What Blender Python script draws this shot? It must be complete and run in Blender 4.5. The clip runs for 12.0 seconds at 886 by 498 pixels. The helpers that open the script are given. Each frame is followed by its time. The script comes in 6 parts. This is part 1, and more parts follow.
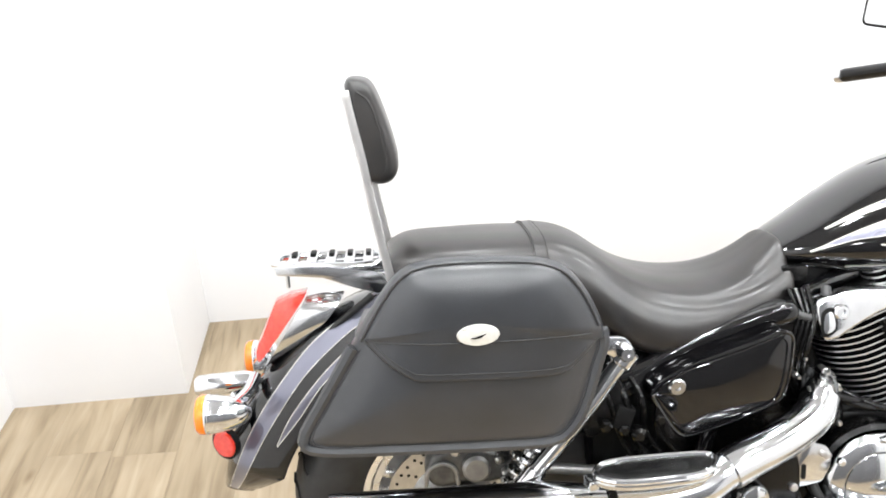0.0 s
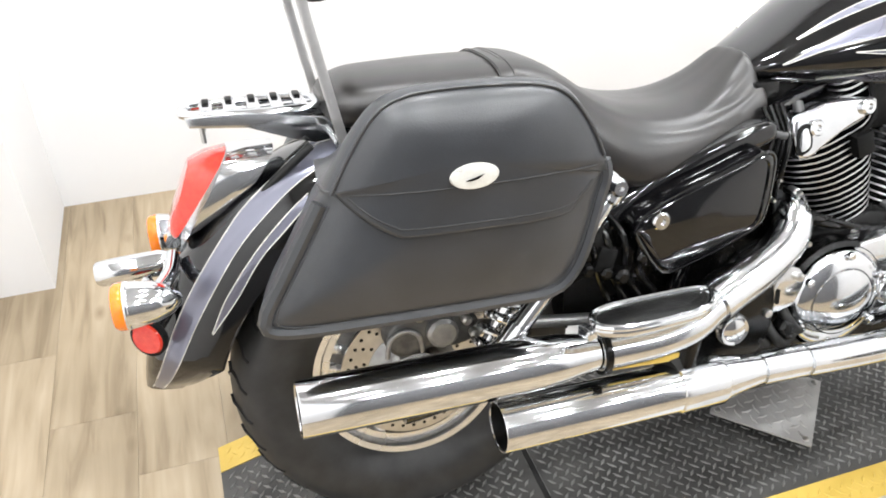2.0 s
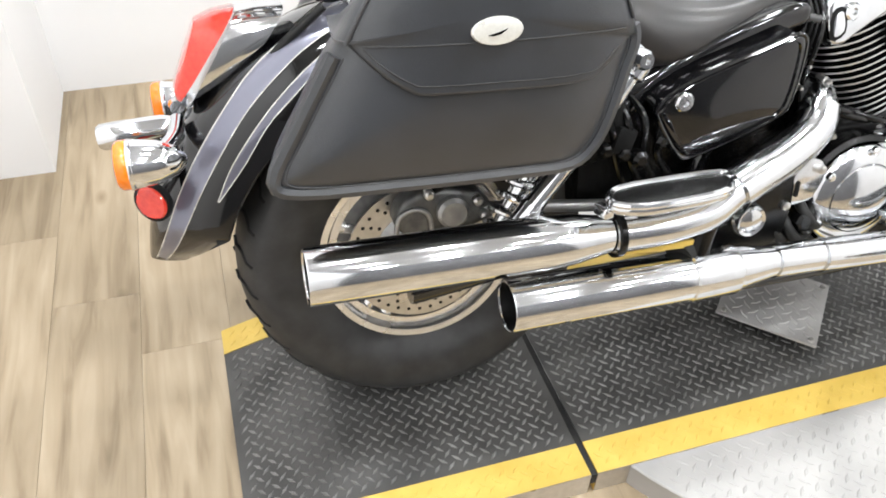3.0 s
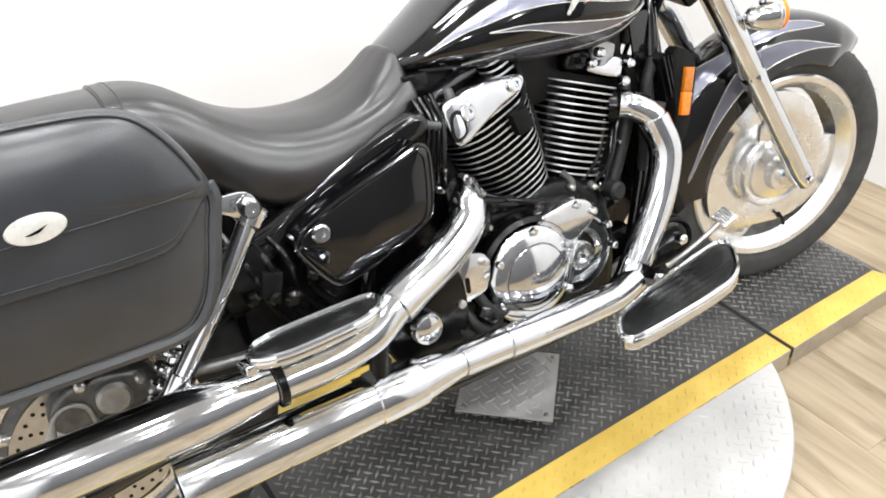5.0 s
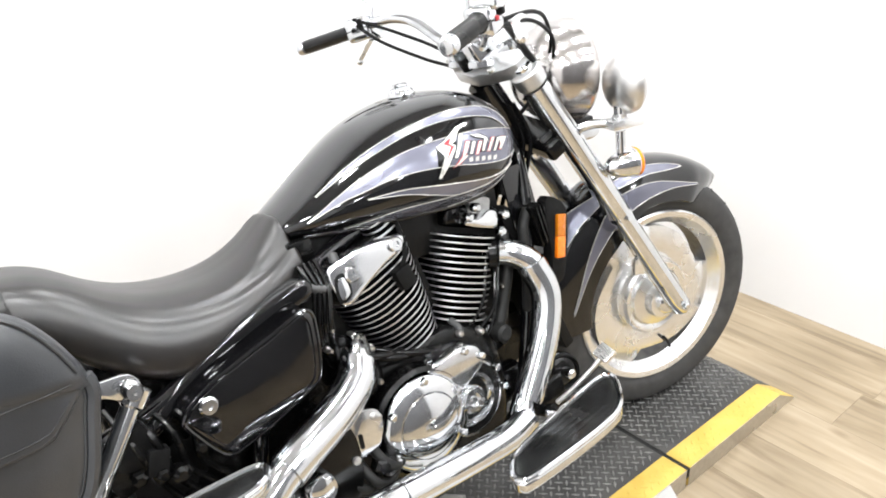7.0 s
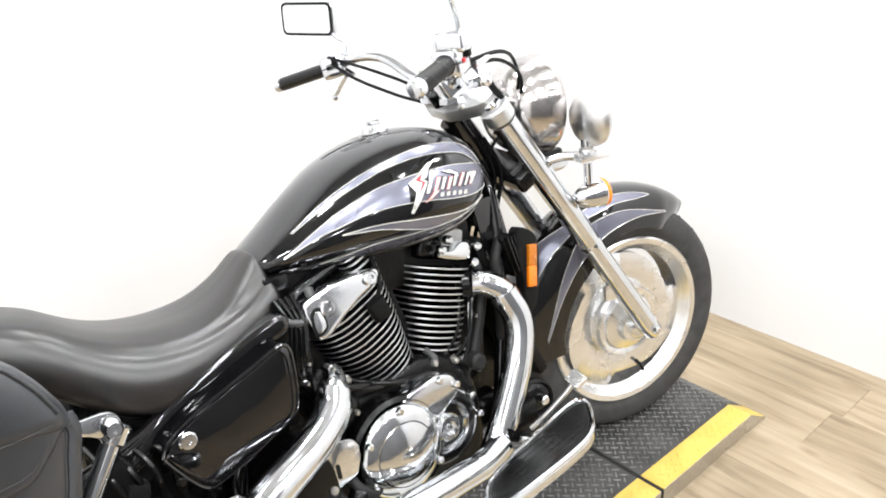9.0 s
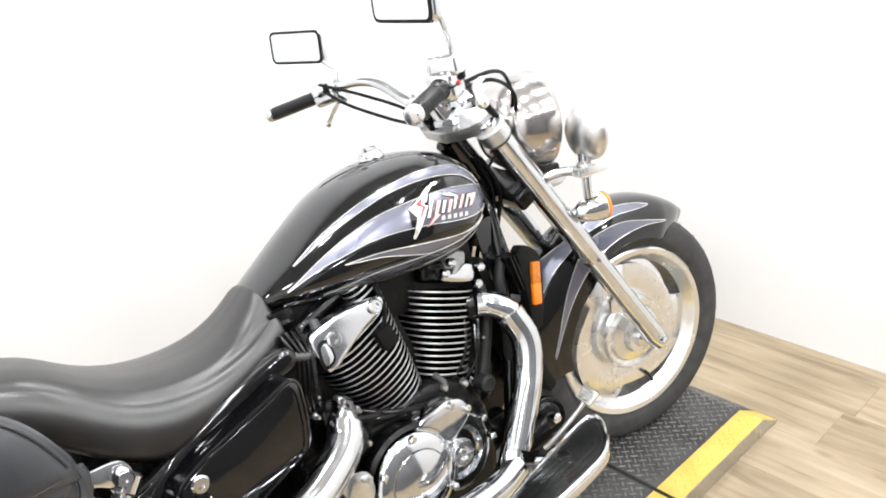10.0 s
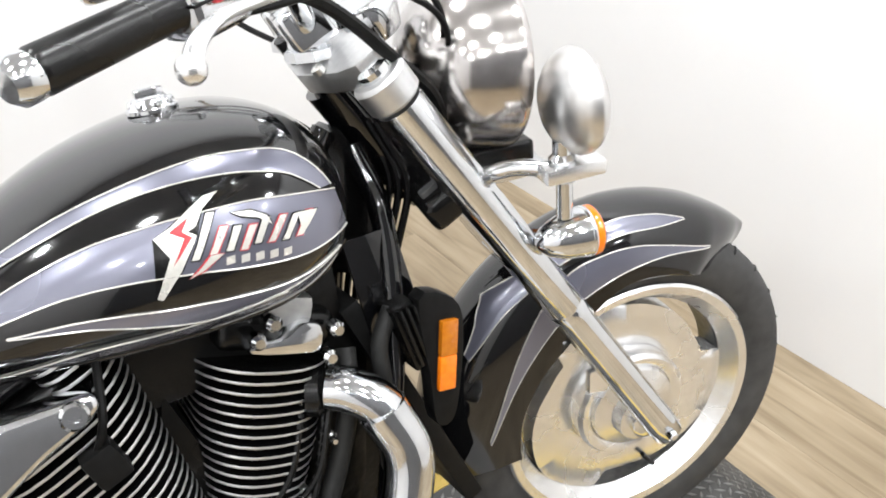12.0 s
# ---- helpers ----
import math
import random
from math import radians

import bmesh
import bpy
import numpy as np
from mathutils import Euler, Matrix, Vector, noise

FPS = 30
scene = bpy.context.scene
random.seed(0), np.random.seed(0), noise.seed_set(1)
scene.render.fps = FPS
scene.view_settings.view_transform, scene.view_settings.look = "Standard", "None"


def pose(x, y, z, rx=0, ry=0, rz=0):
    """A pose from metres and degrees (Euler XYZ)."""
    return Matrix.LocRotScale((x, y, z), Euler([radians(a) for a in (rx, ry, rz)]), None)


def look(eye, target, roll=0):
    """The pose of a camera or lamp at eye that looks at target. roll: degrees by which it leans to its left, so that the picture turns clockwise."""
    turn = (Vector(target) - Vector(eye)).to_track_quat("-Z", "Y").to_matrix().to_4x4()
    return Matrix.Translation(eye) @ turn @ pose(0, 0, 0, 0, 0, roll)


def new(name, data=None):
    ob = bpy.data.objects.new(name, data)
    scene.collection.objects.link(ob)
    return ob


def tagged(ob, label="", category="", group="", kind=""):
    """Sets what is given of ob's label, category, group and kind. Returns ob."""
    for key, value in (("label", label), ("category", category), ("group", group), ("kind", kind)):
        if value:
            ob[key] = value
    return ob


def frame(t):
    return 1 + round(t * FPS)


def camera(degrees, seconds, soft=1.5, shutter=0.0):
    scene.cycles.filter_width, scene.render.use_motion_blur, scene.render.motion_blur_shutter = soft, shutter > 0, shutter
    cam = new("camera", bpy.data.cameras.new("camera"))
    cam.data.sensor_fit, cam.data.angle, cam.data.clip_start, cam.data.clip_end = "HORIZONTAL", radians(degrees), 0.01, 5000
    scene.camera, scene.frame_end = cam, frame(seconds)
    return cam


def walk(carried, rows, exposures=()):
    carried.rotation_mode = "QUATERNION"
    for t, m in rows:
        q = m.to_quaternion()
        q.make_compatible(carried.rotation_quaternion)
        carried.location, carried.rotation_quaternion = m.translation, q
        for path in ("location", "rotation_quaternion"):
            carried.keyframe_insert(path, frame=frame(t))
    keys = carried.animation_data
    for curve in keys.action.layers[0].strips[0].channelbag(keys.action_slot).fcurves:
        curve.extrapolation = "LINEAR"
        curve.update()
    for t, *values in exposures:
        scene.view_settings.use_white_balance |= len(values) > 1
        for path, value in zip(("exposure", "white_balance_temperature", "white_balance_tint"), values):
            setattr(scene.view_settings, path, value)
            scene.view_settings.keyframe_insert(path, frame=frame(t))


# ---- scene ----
cam = camera(58.7, 12.0, 1.8)
PATH = [
    (0, (-0.091, -1.186, 1.581), (0.075, 0.599, 0.694), -1.9),
    (0.5, (-0.065, -0.927, 1.537), (0.102, 0.873, 0.681), 0.1),
    (0.7, (-0.062, -0.86, 1.524), (0.078, 0.935, 0.642), -1.6),
    (1, (-0.106, -0.86, 1.5), (0.11, 0.901, 0.577), 1.7),
    (1.5, (-0.195, -0.937, 1.499), (0.212, 0.711, 0.442), -0.6),
    (1.8, (-0.235, -0.976, 1.464), (0.254, 0.601, 0.336), 0.8),
    (2, (-0.256, -0.983, 1.443), (0.257, 0.55, 0.265), 0.4),
    (2.5, (-0.298, -1.001, 1.391), (0.215, 0.444, 0.106), 2.6),
    (2.7, (-0.297, -0.999, 1.371), (0.187, 0.415, 0.042), 2.7),
    (4.3, (-0.058, -0.995, 1.352), (0.5, 0.455, 0.093), -1.4),
    (4.5, (-0.028, -1.004, 1.365), (0.627, 0.442, 0.147), -2.1),
    (5, (0.036, -1.051, 1.401), (0.912, 0.335, 0.255), -2.5),
    (5.5, (0.064, -1.078, 1.436), (1.073, 0.292, 0.384), -2.5),
    (6, (0.074, -1.088, 1.474), (1.131, 0.309, 0.509), -2.1),
    (6.5, (0.081, -1.104, 1.488), (1.179, 0.282, 0.553), -2.5),
    (7, (0.086, -1.11, 1.493), (1.21, 0.278, 0.592), -2.7),
    (7.2, (0.091, -1.115, 1.498), (1.224, 0.275, 0.613), -2.9),
    (8.8, (0.085, -1.153, 1.526), (1.235, 0.235, 0.659), -3.1),
    (9, (0.083, -1.15, 1.534), (1.254, 0.227, 0.679), -3.0),
    (9.5, (0.078, -1.128, 1.532), (1.232, 0.268, 0.685), -2.5),
    (10, (0.085, -1.123, 1.547), (1.278, 0.254, 0.723), -5.9),
    (10.2, (0.098, -1.1, 1.503), (1.412, 0.165, 0.672), -6.8),
    (10.3, (0.123, -1.101, 1.49), (1.434, 0.125, 0.603), -6.9),
    (10.5, (0.219, -1.116, 1.488), (1.451, 0.194, 0.613), -4.0),
    (10.8, (0.347, -1.114, 1.468), (1.471, 0.286, 0.586), -6.5),
    (11, (0.429, -1.095, 1.448), (1.484, 0.283, 0.454), -7.6),
    (11.2, (0.463, -0.996, 1.42), (1.554, 0.346, 0.415), -5.8),
    (11.5, (0.601, -0.873, 1.436), (1.713, 0.44, 0.417), -0.4),
    (12, (0.85, -0.694, 1.397), (1.787, 0.69, 0.299), -1.5),
]
walk(cam, [(t, look(eye, target, roll)) for t, eye, target, roll in PATH],
     [(0, -0.1), (1.5, -0.12), (2.5, -0.24), (5.0, -0.29), (6.0, -0.22), (7.0, -0.22), (10.0, -0.26), (11.0, -0.34), (11.5, -0.36), (12, -0.46)])

# ---- world, room lamps, exposure ----
world = bpy.data.worlds.new("world")
scene.world = world
world.use_nodes = True
world.node_tree.nodes["Background"].inputs["Color"].default_value = (1.0, 0.98, 0.95, 1)
world.node_tree.nodes["Background"].inputs["Strength"].default_value = 0.05
scene.view_settings.exposure = 0.0

LAMP_POWER = 20.5
LAMP_GRID = [(x, y) for y in (-2.95, -1.75, -0.55, 0.65) for x in (-0.75, 0.25, 1.25, 2.1)]
ROOM_H = 3.0
for lx, ly in LAMP_GRID:
    ld = bpy.data.lights.new("downlight", "AREA")
    ld.shape, ld.size, ld.energy, ld.color = "DISK", 0.20, LAMP_POWER, (0.962, 0.982, 1.0)
    lamp = new("downlight_lamp", ld)
    lamp.matrix_basis = pose(lx, ly, ROOM_H - 0.035)


# ---- materials ----
def nodes_of(name):
    m = bpy.data.materials.new(name)
    m.use_nodes = True
    nt = m.node_tree
    return m, nt, nt.nodes["Principled BSDF"]


def bump(nt, b, height, strength, distance):
    n = nt.nodes.new("ShaderNodeBump")
    n.inputs["Strength"].default_value, n.inputs["Distance"].default_value = strength, distance
    nt.links.new(height, n.inputs["Height"])
    nt.links.new(n.outputs[0], b.inputs["Normal"])


def noise_tex(nt, scale, detail=4.0, stretch=None, space="Object"):
    tc = nt.nodes.new("ShaderNodeTexCoord")
    n = nt.nodes.new("ShaderNodeTexNoise")
    n.inputs["Scale"].default_value, n.inputs["Detail"].default_value = scale, detail
    if stretch:
        mp = nt.nodes.new("ShaderNodeMapping")
        mp.inputs["Scale"].default_value = stretch
        nt.links.new(tc.outputs[space], mp.inputs["Vector"])
        nt.links.new(mp.outputs[0], n.inputs["Vector"])
    else:
        nt.links.new(tc.outputs[space], n.inputs["Vector"])
    return n.outputs["Fac"]


def ramp(nt, fac, stops):
    r = nt.nodes.new("ShaderNodeValToRGB")
    e = r.color_ramp.elements
    while len(e) < len(stops):
        e.new(0.5)
    for el, (p, c) in zip(e, stops):
        el.position, el.color = p, (*c, 1)
    nt.links.new(fac, r.inputs[0])
    return r.outputs[0]


def rough_range(nt, b, fac, lo, hi):
    mr = nt.nodes.new("ShaderNodeMapRange")
    mr.inputs["To Min"].default_value, mr.inputs["To Max"].default_value = lo, hi
    mr.inputs["From Min"].default_value, mr.inputs["From Max"].default_value = 0.3, 0.7
    nt.links.new(fac, mr.inputs["Value"])
    nt.links.new(mr.outputs[0], b.inputs["Roughness"])


def surface(name, c1, c2=None, metal=0.0, rough=(0.4, 0.5), scale=30.0, bump_amt=0.0, bump_scale=None, bump_dist=0.001, coat=0.0, spec=0.5, stretch=None, wave=0.0, wave_amt=6.0):
    """A surface with colour, gloss and relief that vary at two scales."""
    m, nt, b = nodes_of(name)
    f = noise_tex(nt, scale, 5.0, stretch)
    nt.links.new(ramp(nt, f, [(0.3, c1), (0.7, c2 or c1)]), b.inputs["Base Color"])
    b.inputs["Metallic"].default_value = metal
    b.inputs["Specular IOR Level"].default_value = spec
    g = noise_tex(nt, scale * 0.17, 3.0)
    rough_range(nt, b, g, *rough)
    if coat:
        b.inputs["Coat Weight"].default_value, b.inputs["Coat Roughness"].default_value = coat, 0.03
    if bump_amt:
        height = noise_tex(nt, bump_scale or scale * 6, 4.0)
        if wave:
            mad = nt.nodes.new("ShaderNodeMath")
            mad.operation = "MULTIPLY_ADD"
            mad.inputs[1].default_value = wave_amt
            nt.links.new(noise_tex(nt, wave, 3.0), mad.inputs[0])
            nt.links.new(height, mad.inputs[2])
            height = mad.outputs[0]
        bump(nt, b, height, bump_amt, bump_dist)
    return m


CHROME = surface("chrome", (0.67, 0.683, 0.70), (0.74, 0.753, 0.77), 1.0, (0.07, 0.14), 40)
ALU = surface("polished_aluminium", (0.80, 0.80, 0.80), (0.88, 0.88, 0.88), 0.92, (0.22, 0.30), 60, 0.012, 400)
FINEDGE = surface("machined_fin_edge", (0.60, 0.60, 0.60), (0.70, 0.70, 0.70), 1.0, (0.38, 0.5), 60)
STEEL = surface("brushed_steel", (0.55, 0.54, 0.52), (0.66, 0.65, 0.63), 1.0, (0.24, 0.36), 60)
CASTING = surface("grey_casting", (0.30, 0.30, 0.30), (0.42, 0.42, 0.41), 0.8, (0.35, 0.5), 60, 0.15, 300)
DARKCAST = surface("dark_casting", (0.10, 0.10, 0.10), (0.18, 0.18, 0.175), 0.7, (0.35, 0.5), 60, 0.2, 260)
PAINT = surface("black_paint", (0.002, 0.002, 0.0025), (0.004, 0.004, 0.0045), 0.0, (0.06, 0.10), 12, spec=0.5, coat=0.45)
SILVER = surface("silver_blue_paint", (0.165, 0.168, 0.215), (0.195, 0.198, 0.25), 0.55, (0.26, 0.30), 9, coat=0.6)
PIN = surface("pinstripe", (0.62, 0.60, 0.56), (0.70, 0.68, 0.63), 0.3, (0.2, 0.3), 200, coat=0.6)
LEATHER = surface("black_leather", (0.0055, 0.0053, 0.0052), (0.0150, 0.0124, 0.0106), 0.0, (0.28, 0.40), 25, 0.18, 500, 0.0006, spec=0.70)
VINYL = surface("bag_leather", (0.016, 0.0175, 0.0200), (0.029, 0.0313, 0.0358), 0.0, (0.29, 0.38), 9, 0.3, 450, 0.0007, spec=0.78)
THREAD = surface("grey_thread", (0.016, 0.016, 0.016), (0.03, 0.03, 0.03), 0.0, (0.6, 0.8), 300)
RUBBER = surface("rubber", (0.008, 0.008, 0.008), (0.016, 0.016, 0.015), 0.0, (0.45, 0.65), 40, 0.2, 500, spec=0.3)
TYRE = surface("tyre_rubber", (0.036, 0.036, 0.036), (0.060, 0.059, 0.058), 0.0, (0.6, 0.8), 25, 0.25, 300, spec=0.3)
REARTYRE = surface("dark_tyre_rubber", (0.020, 0.020, 0.0205), (0.036, 0.036, 0.0365), 0.0, (0.42, 0.58), 25, 0.2, 300, spec=0.4)
GROOVE = surface("tread_groove", (0.006, 0.006, 0.006), (0.010, 0.010, 0.010), 0.0, (0.8, 0.9), 60)
BLACK = surface("black_enamel", (0.002, 0.002, 0.002), (0.0045, 0.0045, 0.0045), 0.0, (0.14, 0.26), 40, 0.1, 300, spec=0.28)
MATT = surface("matt_black_plastic", (0.003, 0.003, 0.003), (0.007, 0.007, 0.007), 0.0, (0.4, 0.6), 60, 0.2, 500, spec=0.15)
PAD = surface("smooth_pad_rubber", (0.003, 0.003, 0.003), (0.007, 0.007, 0.007), 0.0, (0.16, 0.30), 40, 0.15, 400, spec=0.36)
SOFTCHROME = surface("lamp_shell_chrome", (0.50, 0.475, 0.46), (0.57, 0.545, 0.53), 1.0, (0.12, 0.20), 40)
SATIN = surface("satin_lamp_shell", (0.62, 0.61, 0.60), (0.72, 0.71, 0.70), 1.0, (0.27, 0.36), 30)
SHADED_AMBER = surface("amber_lens_shaded", (0.42, 0.12, 0.004), (0.5, 0.16, 0.006), 0.0, (0.2, 0.3), 120, coat=0.4)
OILY = surface("oily_black_enamel", (0.0010, 0.0010, 0.0010), (0.003, 0.003, 0.0029), 0.0, (0.22, 0.40), 30, 0.5, 60, 0.003, spec=0.22, wave=12, wave_amt=2.0)
GREY = surface("grey_plastic", (0.045, 0.045, 0.045), (0.06, 0.06, 0.06), 0.0, (0.5, 0.6), 60)
AMBER = surface("amber_lens", (0.78, 0.17, 0.004), (0.86, 0.22, 0.008), 0.0, (0.12, 0.2), 120, coat=0.6)
REDLENS = surface("red_lens", (0.62, 0.024, 0.014), (0.74, 0.045, 0.022), 0.0, (0.10, 0.18), 120, coat=0.8)
RED = surface("red_badge", (0.45, 0.02, 0.03), (0.52, 0.04, 0.05), 0.0, (0.3, 0.4), 120)
BADGE = surface("badge_enamel", (0.66, 0.65, 0.60), (0.75, 0.74, 0.69), 0.4, (0.25, 0.4), 200)
YELLOW = surface("yellow_paint", (0.54, 0.365, 0.066), (0.66, 0.465, 0.105), 0.0, (0.4, 0.6), 14, 0.2, 200)
DECK = surface("black_tread_plate", (0.045, 0.0445, 0.043), (0.092, 0.090, 0.086), 0.3, (0.38, 0.55), 9, 0.2, 250)
LOZENGE = surface("worn_tread", (0.12, 0.119, 0.116), (0.33, 0.325, 0.315), 0.55, (0.34, 0.48), 7, 0.1, 300)
PLATE = surface("silver_tread_plate", (0.36, 0.355, 0.345), (0.50, 0.49, 0.475), 0.35, (0.42, 0.58), 5, 0.1, 300)
WALL = surface("white_wall_paint", (0.74, 0.74, 0.745), (0.79, 0.79, 0.795), 0.0, (0.6, 0.75), 1.2, 0.08, 160)
# Unseen ceiling, coloured grey so chrome and gloss paint reflect a dimmer top.
CEIL = surface("dimmed_ceiling_grey", (0.40, 0.395, 0.39), (0.46, 0.455, 0.45), 0.0, (0.8, 0.9), 2.0)
# Tone of the added, unseen open-side wall, kept dark for the reflections.
GREYWALL = surface("unseen_wall_grey", (0.10, 0.10, 0.105), (0.13, 0.13, 0.135), 0.0, (0.6, 0.75), 1.2, 0.08, 160)


def mirror_glass():
    m, nt, b = nodes_of("mirror_glass")
    b.inputs["Base Color"].default_value = (0.86, 0.87, 0.87, 1)
    b.inputs["Metallic"].default_value, b.inputs["Roughness"].default_value = 1.0, 0.02
    return m


def glow(name, colour, strength):
    m, nt, b = nodes_of(name)
    b.inputs["Emission Color"].default_value = (*colour, 1)
    b.inputs["Emission Strength"].default_value = strength
    return m


def wood():
    m, nt, b = nodes_of("oak_laminate")
    oi = nt.nodes.new("ShaderNodeObjectInfo")
    tc = nt.nodes.new("ShaderNodeTexCoord")
    mul = nt.nodes.new("ShaderNodeVectorMath")
    mul.operation = "MULTIPLY_ADD"
    mul.inputs[1].default_value = (1, 1, 1)
    sc = nt.nodes.new("ShaderNodeVectorMath")
    sc.operation = "SCALE"
    sc.inputs[0].default_value = (7.3, 3.1, 5.7)
    nt.links.new(oi.outputs["Random"], sc.inputs["Scale"])
    nt.links.new(tc.outputs["Object"], mul.inputs[0])
    nt.links.new(sc.outputs[0], mul.inputs[2])
    mp = nt.nodes.new("ShaderNodeMapping")
    mp.inputs["Scale"].default_value = (14, 1.3, 1)
    nt.links.new(mul.outputs[0], mp.inputs["Vector"])
    n1 = nt.nodes.new("ShaderNodeTexNoise")
    n1.inputs["Scale"].default_value, n1.inputs["Detail"].default_value = 2.0, 6.0
    n1.inputs["Distortion"].default_value = 0.6
    nt.links.new(mp.outputs[0], n1.inputs["Vector"])
    n2 = nt.nodes.new("ShaderNodeTexNoise")
    n2.inputs["Scale"].default_value, n2.inputs["Detail"].default_value = 2.2, 3.0
    nt.links.new(mul.outputs[0], n2.inputs["Vector"])
    c1 = ramp(nt, n1.outputs["Fac"], [(0.25, (0.195, 0.145, 0.088)), (0.48, (0.345, 0.272, 0.180)), (0.75, (0.44, 0.358, 0.252))])
    c2 = ramp(nt, n2.outputs["Fac"], [(0.32, (0.66, 0.64, 0.60)), (0.66, (1.0, 1.0, 1.0))])
    mx = nt.nodes.new("ShaderNodeMix")
    mx.data_type, mx.blend_type = "RGBA", "MULTIPLY"
    mx.inputs["Factor"].default_value = 0.7
    nt.links.new(c1, mx.inputs["A"])
    nt.links.new(c2, mx.inputs["B"])
    vor = nt.nodes.new("ShaderNodeTexVoronoi")
    vor.inputs["Scale"].default_value = 1.0
    mk = nt.nodes.new("ShaderNodeMapping")
    mk.inputs["Scale"].default_value = (7.0, 3.2, 1)
    nt.links.new(mul.outputs[0], mk.inputs["Vector"])
    nt.links.new(mk.outputs[0], vor.inputs["Vector"])
    knot = ramp(nt, vor.outputs["Distance"], [(0.02, (0.50, 0.44, 0.36)), (0.13, (1.0, 1.0, 1.0))])
    mk2 = nt.nodes.new("ShaderNodeMix")
    mk2.data_type, mk2.blend_type = "RGBA", "MULTIPLY"
    mk2.inputs["Factor"].default_value = 0.75
    nt.links.new(mx.outputs["Result"], mk2.inputs["A"])
    nt.links.new(knot, mk2.inputs["B"])
    mx = mk2
    hs = nt.nodes.new("ShaderNodeHueSaturation")
    mr = nt.nodes.new("ShaderNodeMapRange")
    mr.inputs["To Min"].default_value, mr.inputs["To Max"].default_value = 0.95, 1.06
    nt.links.new(oi.outputs["Random"], mr.inputs["Value"])
    nt.links.new(mr.outputs[0], hs.inputs["Value"])
    nt.links.new(mx.outputs["Result"], hs.inputs["Color"])
    nt.links.new(hs.outputs[0], b.inputs["Base Color"])
    rough_range(nt, b, n2.outputs["Fac"], 0.34, 0.48)
    bump(nt, b, n1.outputs["Fac"], 0.12, 0.001)
    return m


MIRROR = mirror_glass()
WOOD = wood()
LAMP_GLOW = glow("downlight_diffuser", (1.0, 0.97, 0.92), 12.0)


# ---- mesh helpers ----
def catmull(pts, steps):
    """A smooth line through the points; each point may carry a radius as a fourth number."""
    p = [np.array(q, float) for q in pts]
    p = [2 * p[0] - p[1]] + p + [2 * p[-1] - p[-2]]
    out = []
    for a, b, c, d in zip(p, p[1:], p[2:], p[3:]):
        for k in range(steps):
            t = k / steps
            out.append(0.5 * (2 * b + (c - a) * t + (2 * a - 5 * b + 4 * c - d) * t * t + (3 * b - a - 3 * c + d) * t ** 3))
    out.append(p[-2])
    return out


def skin(bm, rings, closed=True, caps=True):
    """Faces between rings of points."""
    vs = [[bm.verts.new(v) for v in r] for r in rings]
    n = len(rings[0])
    for a, b in zip(vs, vs[1:]):
        for i in range(n if closed else n - 1):
            j = (i + 1) % n
            bm.faces.new((a[i], a[j], b[j], b[i]))
    if caps and closed:
        bm.faces.new(vs[0][::-1])
        bm.faces.new(vs[-1])
    return vs


def tube(pts, r=0.01, n=14, steps=6, caps=True, flat=1.0, bm=None):
    bm = bm or bmesh.new()
    q = [tuple(p) if len(p) == 4 else (*p, r) for p in pts]
    line = catmull(q, steps) if steps > 1 else [np.array(v, float) for v in q]
    rings, up = [], None
    for i, c in enumerate(line):
        d = Vector(line[min(i + 1, len(line) - 1)][:3] - line[max(i - 1, 0)][:3]).normalized()
        if up is None:
            up = Vector((0, 0, 1)) if abs(d.z) < 0.9 else Vector((0, 1, 0))
        up = (up - d * up.dot(d)).normalized()
        side = d.cross(up)
        o = Vector(c[:3])
        rings.append([o + (up * math.sin(a) * flat + side * math.cos(a)) * c[3] for a in (2 * math.pi * k / n for k in range(n))])
    skin(bm, rings, True, caps)
    return bm


def lathe(profile, n=48, m=None, caps=True, bm=None, smooth_steps=0):
    """Turns (radius, height) round the z axis, then places it by m."""
    bm = bm or bmesh.new()
    if smooth_steps:
        profile = [tuple(v[:2]) for v in catmull(profile, smooth_steps)]
    m = m or Matrix()
    rings = [[m @ Vector((max(r, 1e-4) * math.cos(a), max(r, 1e-4) * math.sin(a), h)) for a in (2 * math.pi * k / n for k in range(n))] for r, h in profile]
    skin(bm, rings, True, caps)
    return bm


def slab(outline, thick, m=None, bev=0.0, seg=2, bm=None):
    """An outline in x, y, thickened along z about its middle, edges rounded."""
    t = bmesh.new()
    lo = [t.verts.new((x, y, -thick / 2)) for x, y in outline]
    hi = [t.verts.new((x, y, thick / 2)) for x, y in outline]
    n = len(outline)
    t.faces.new(lo[::-1])
    t.faces.new(hi)
    for i in range(n):
        j = (i + 1) % n
        t.faces.new((lo[i], lo[j], hi[j], hi[i]))
    bmesh.ops.recalc_face_normals(t, faces=t.faces)
    if bev:
        es = [e for e in t.edges if abs(e.verts[0].co.z - e.verts[1].co.z) < 1e-6]
        bmesh.ops.bevel(t, geom=es, offset=bev, segments=seg, profile=0.6, affect="EDGES", clamp_overlap=True)
    if m:
        bmesh.ops.transform(t, matrix=m, verts=t.verts)
    return add_to(bm, t)


def box(sx, sy, sz, m=None, bev=0.004, seg=2, bm=None):
    t = bmesh.new()
    bmesh.ops.create_cube(t, size=1.0)
    bmesh.ops.scale(t, vec=(sx, sy, sz), verts=t.verts)
    if bev:
        bmesh.ops.bevel(t, geom=t.edges[:], offset=bev, segments=seg, profile=0.6, affect="EDGES", clamp_overlap=True)
    if m:
        bmesh.ops.transform(t, matrix=m, verts=t.verts)
    return add_to(bm, t)


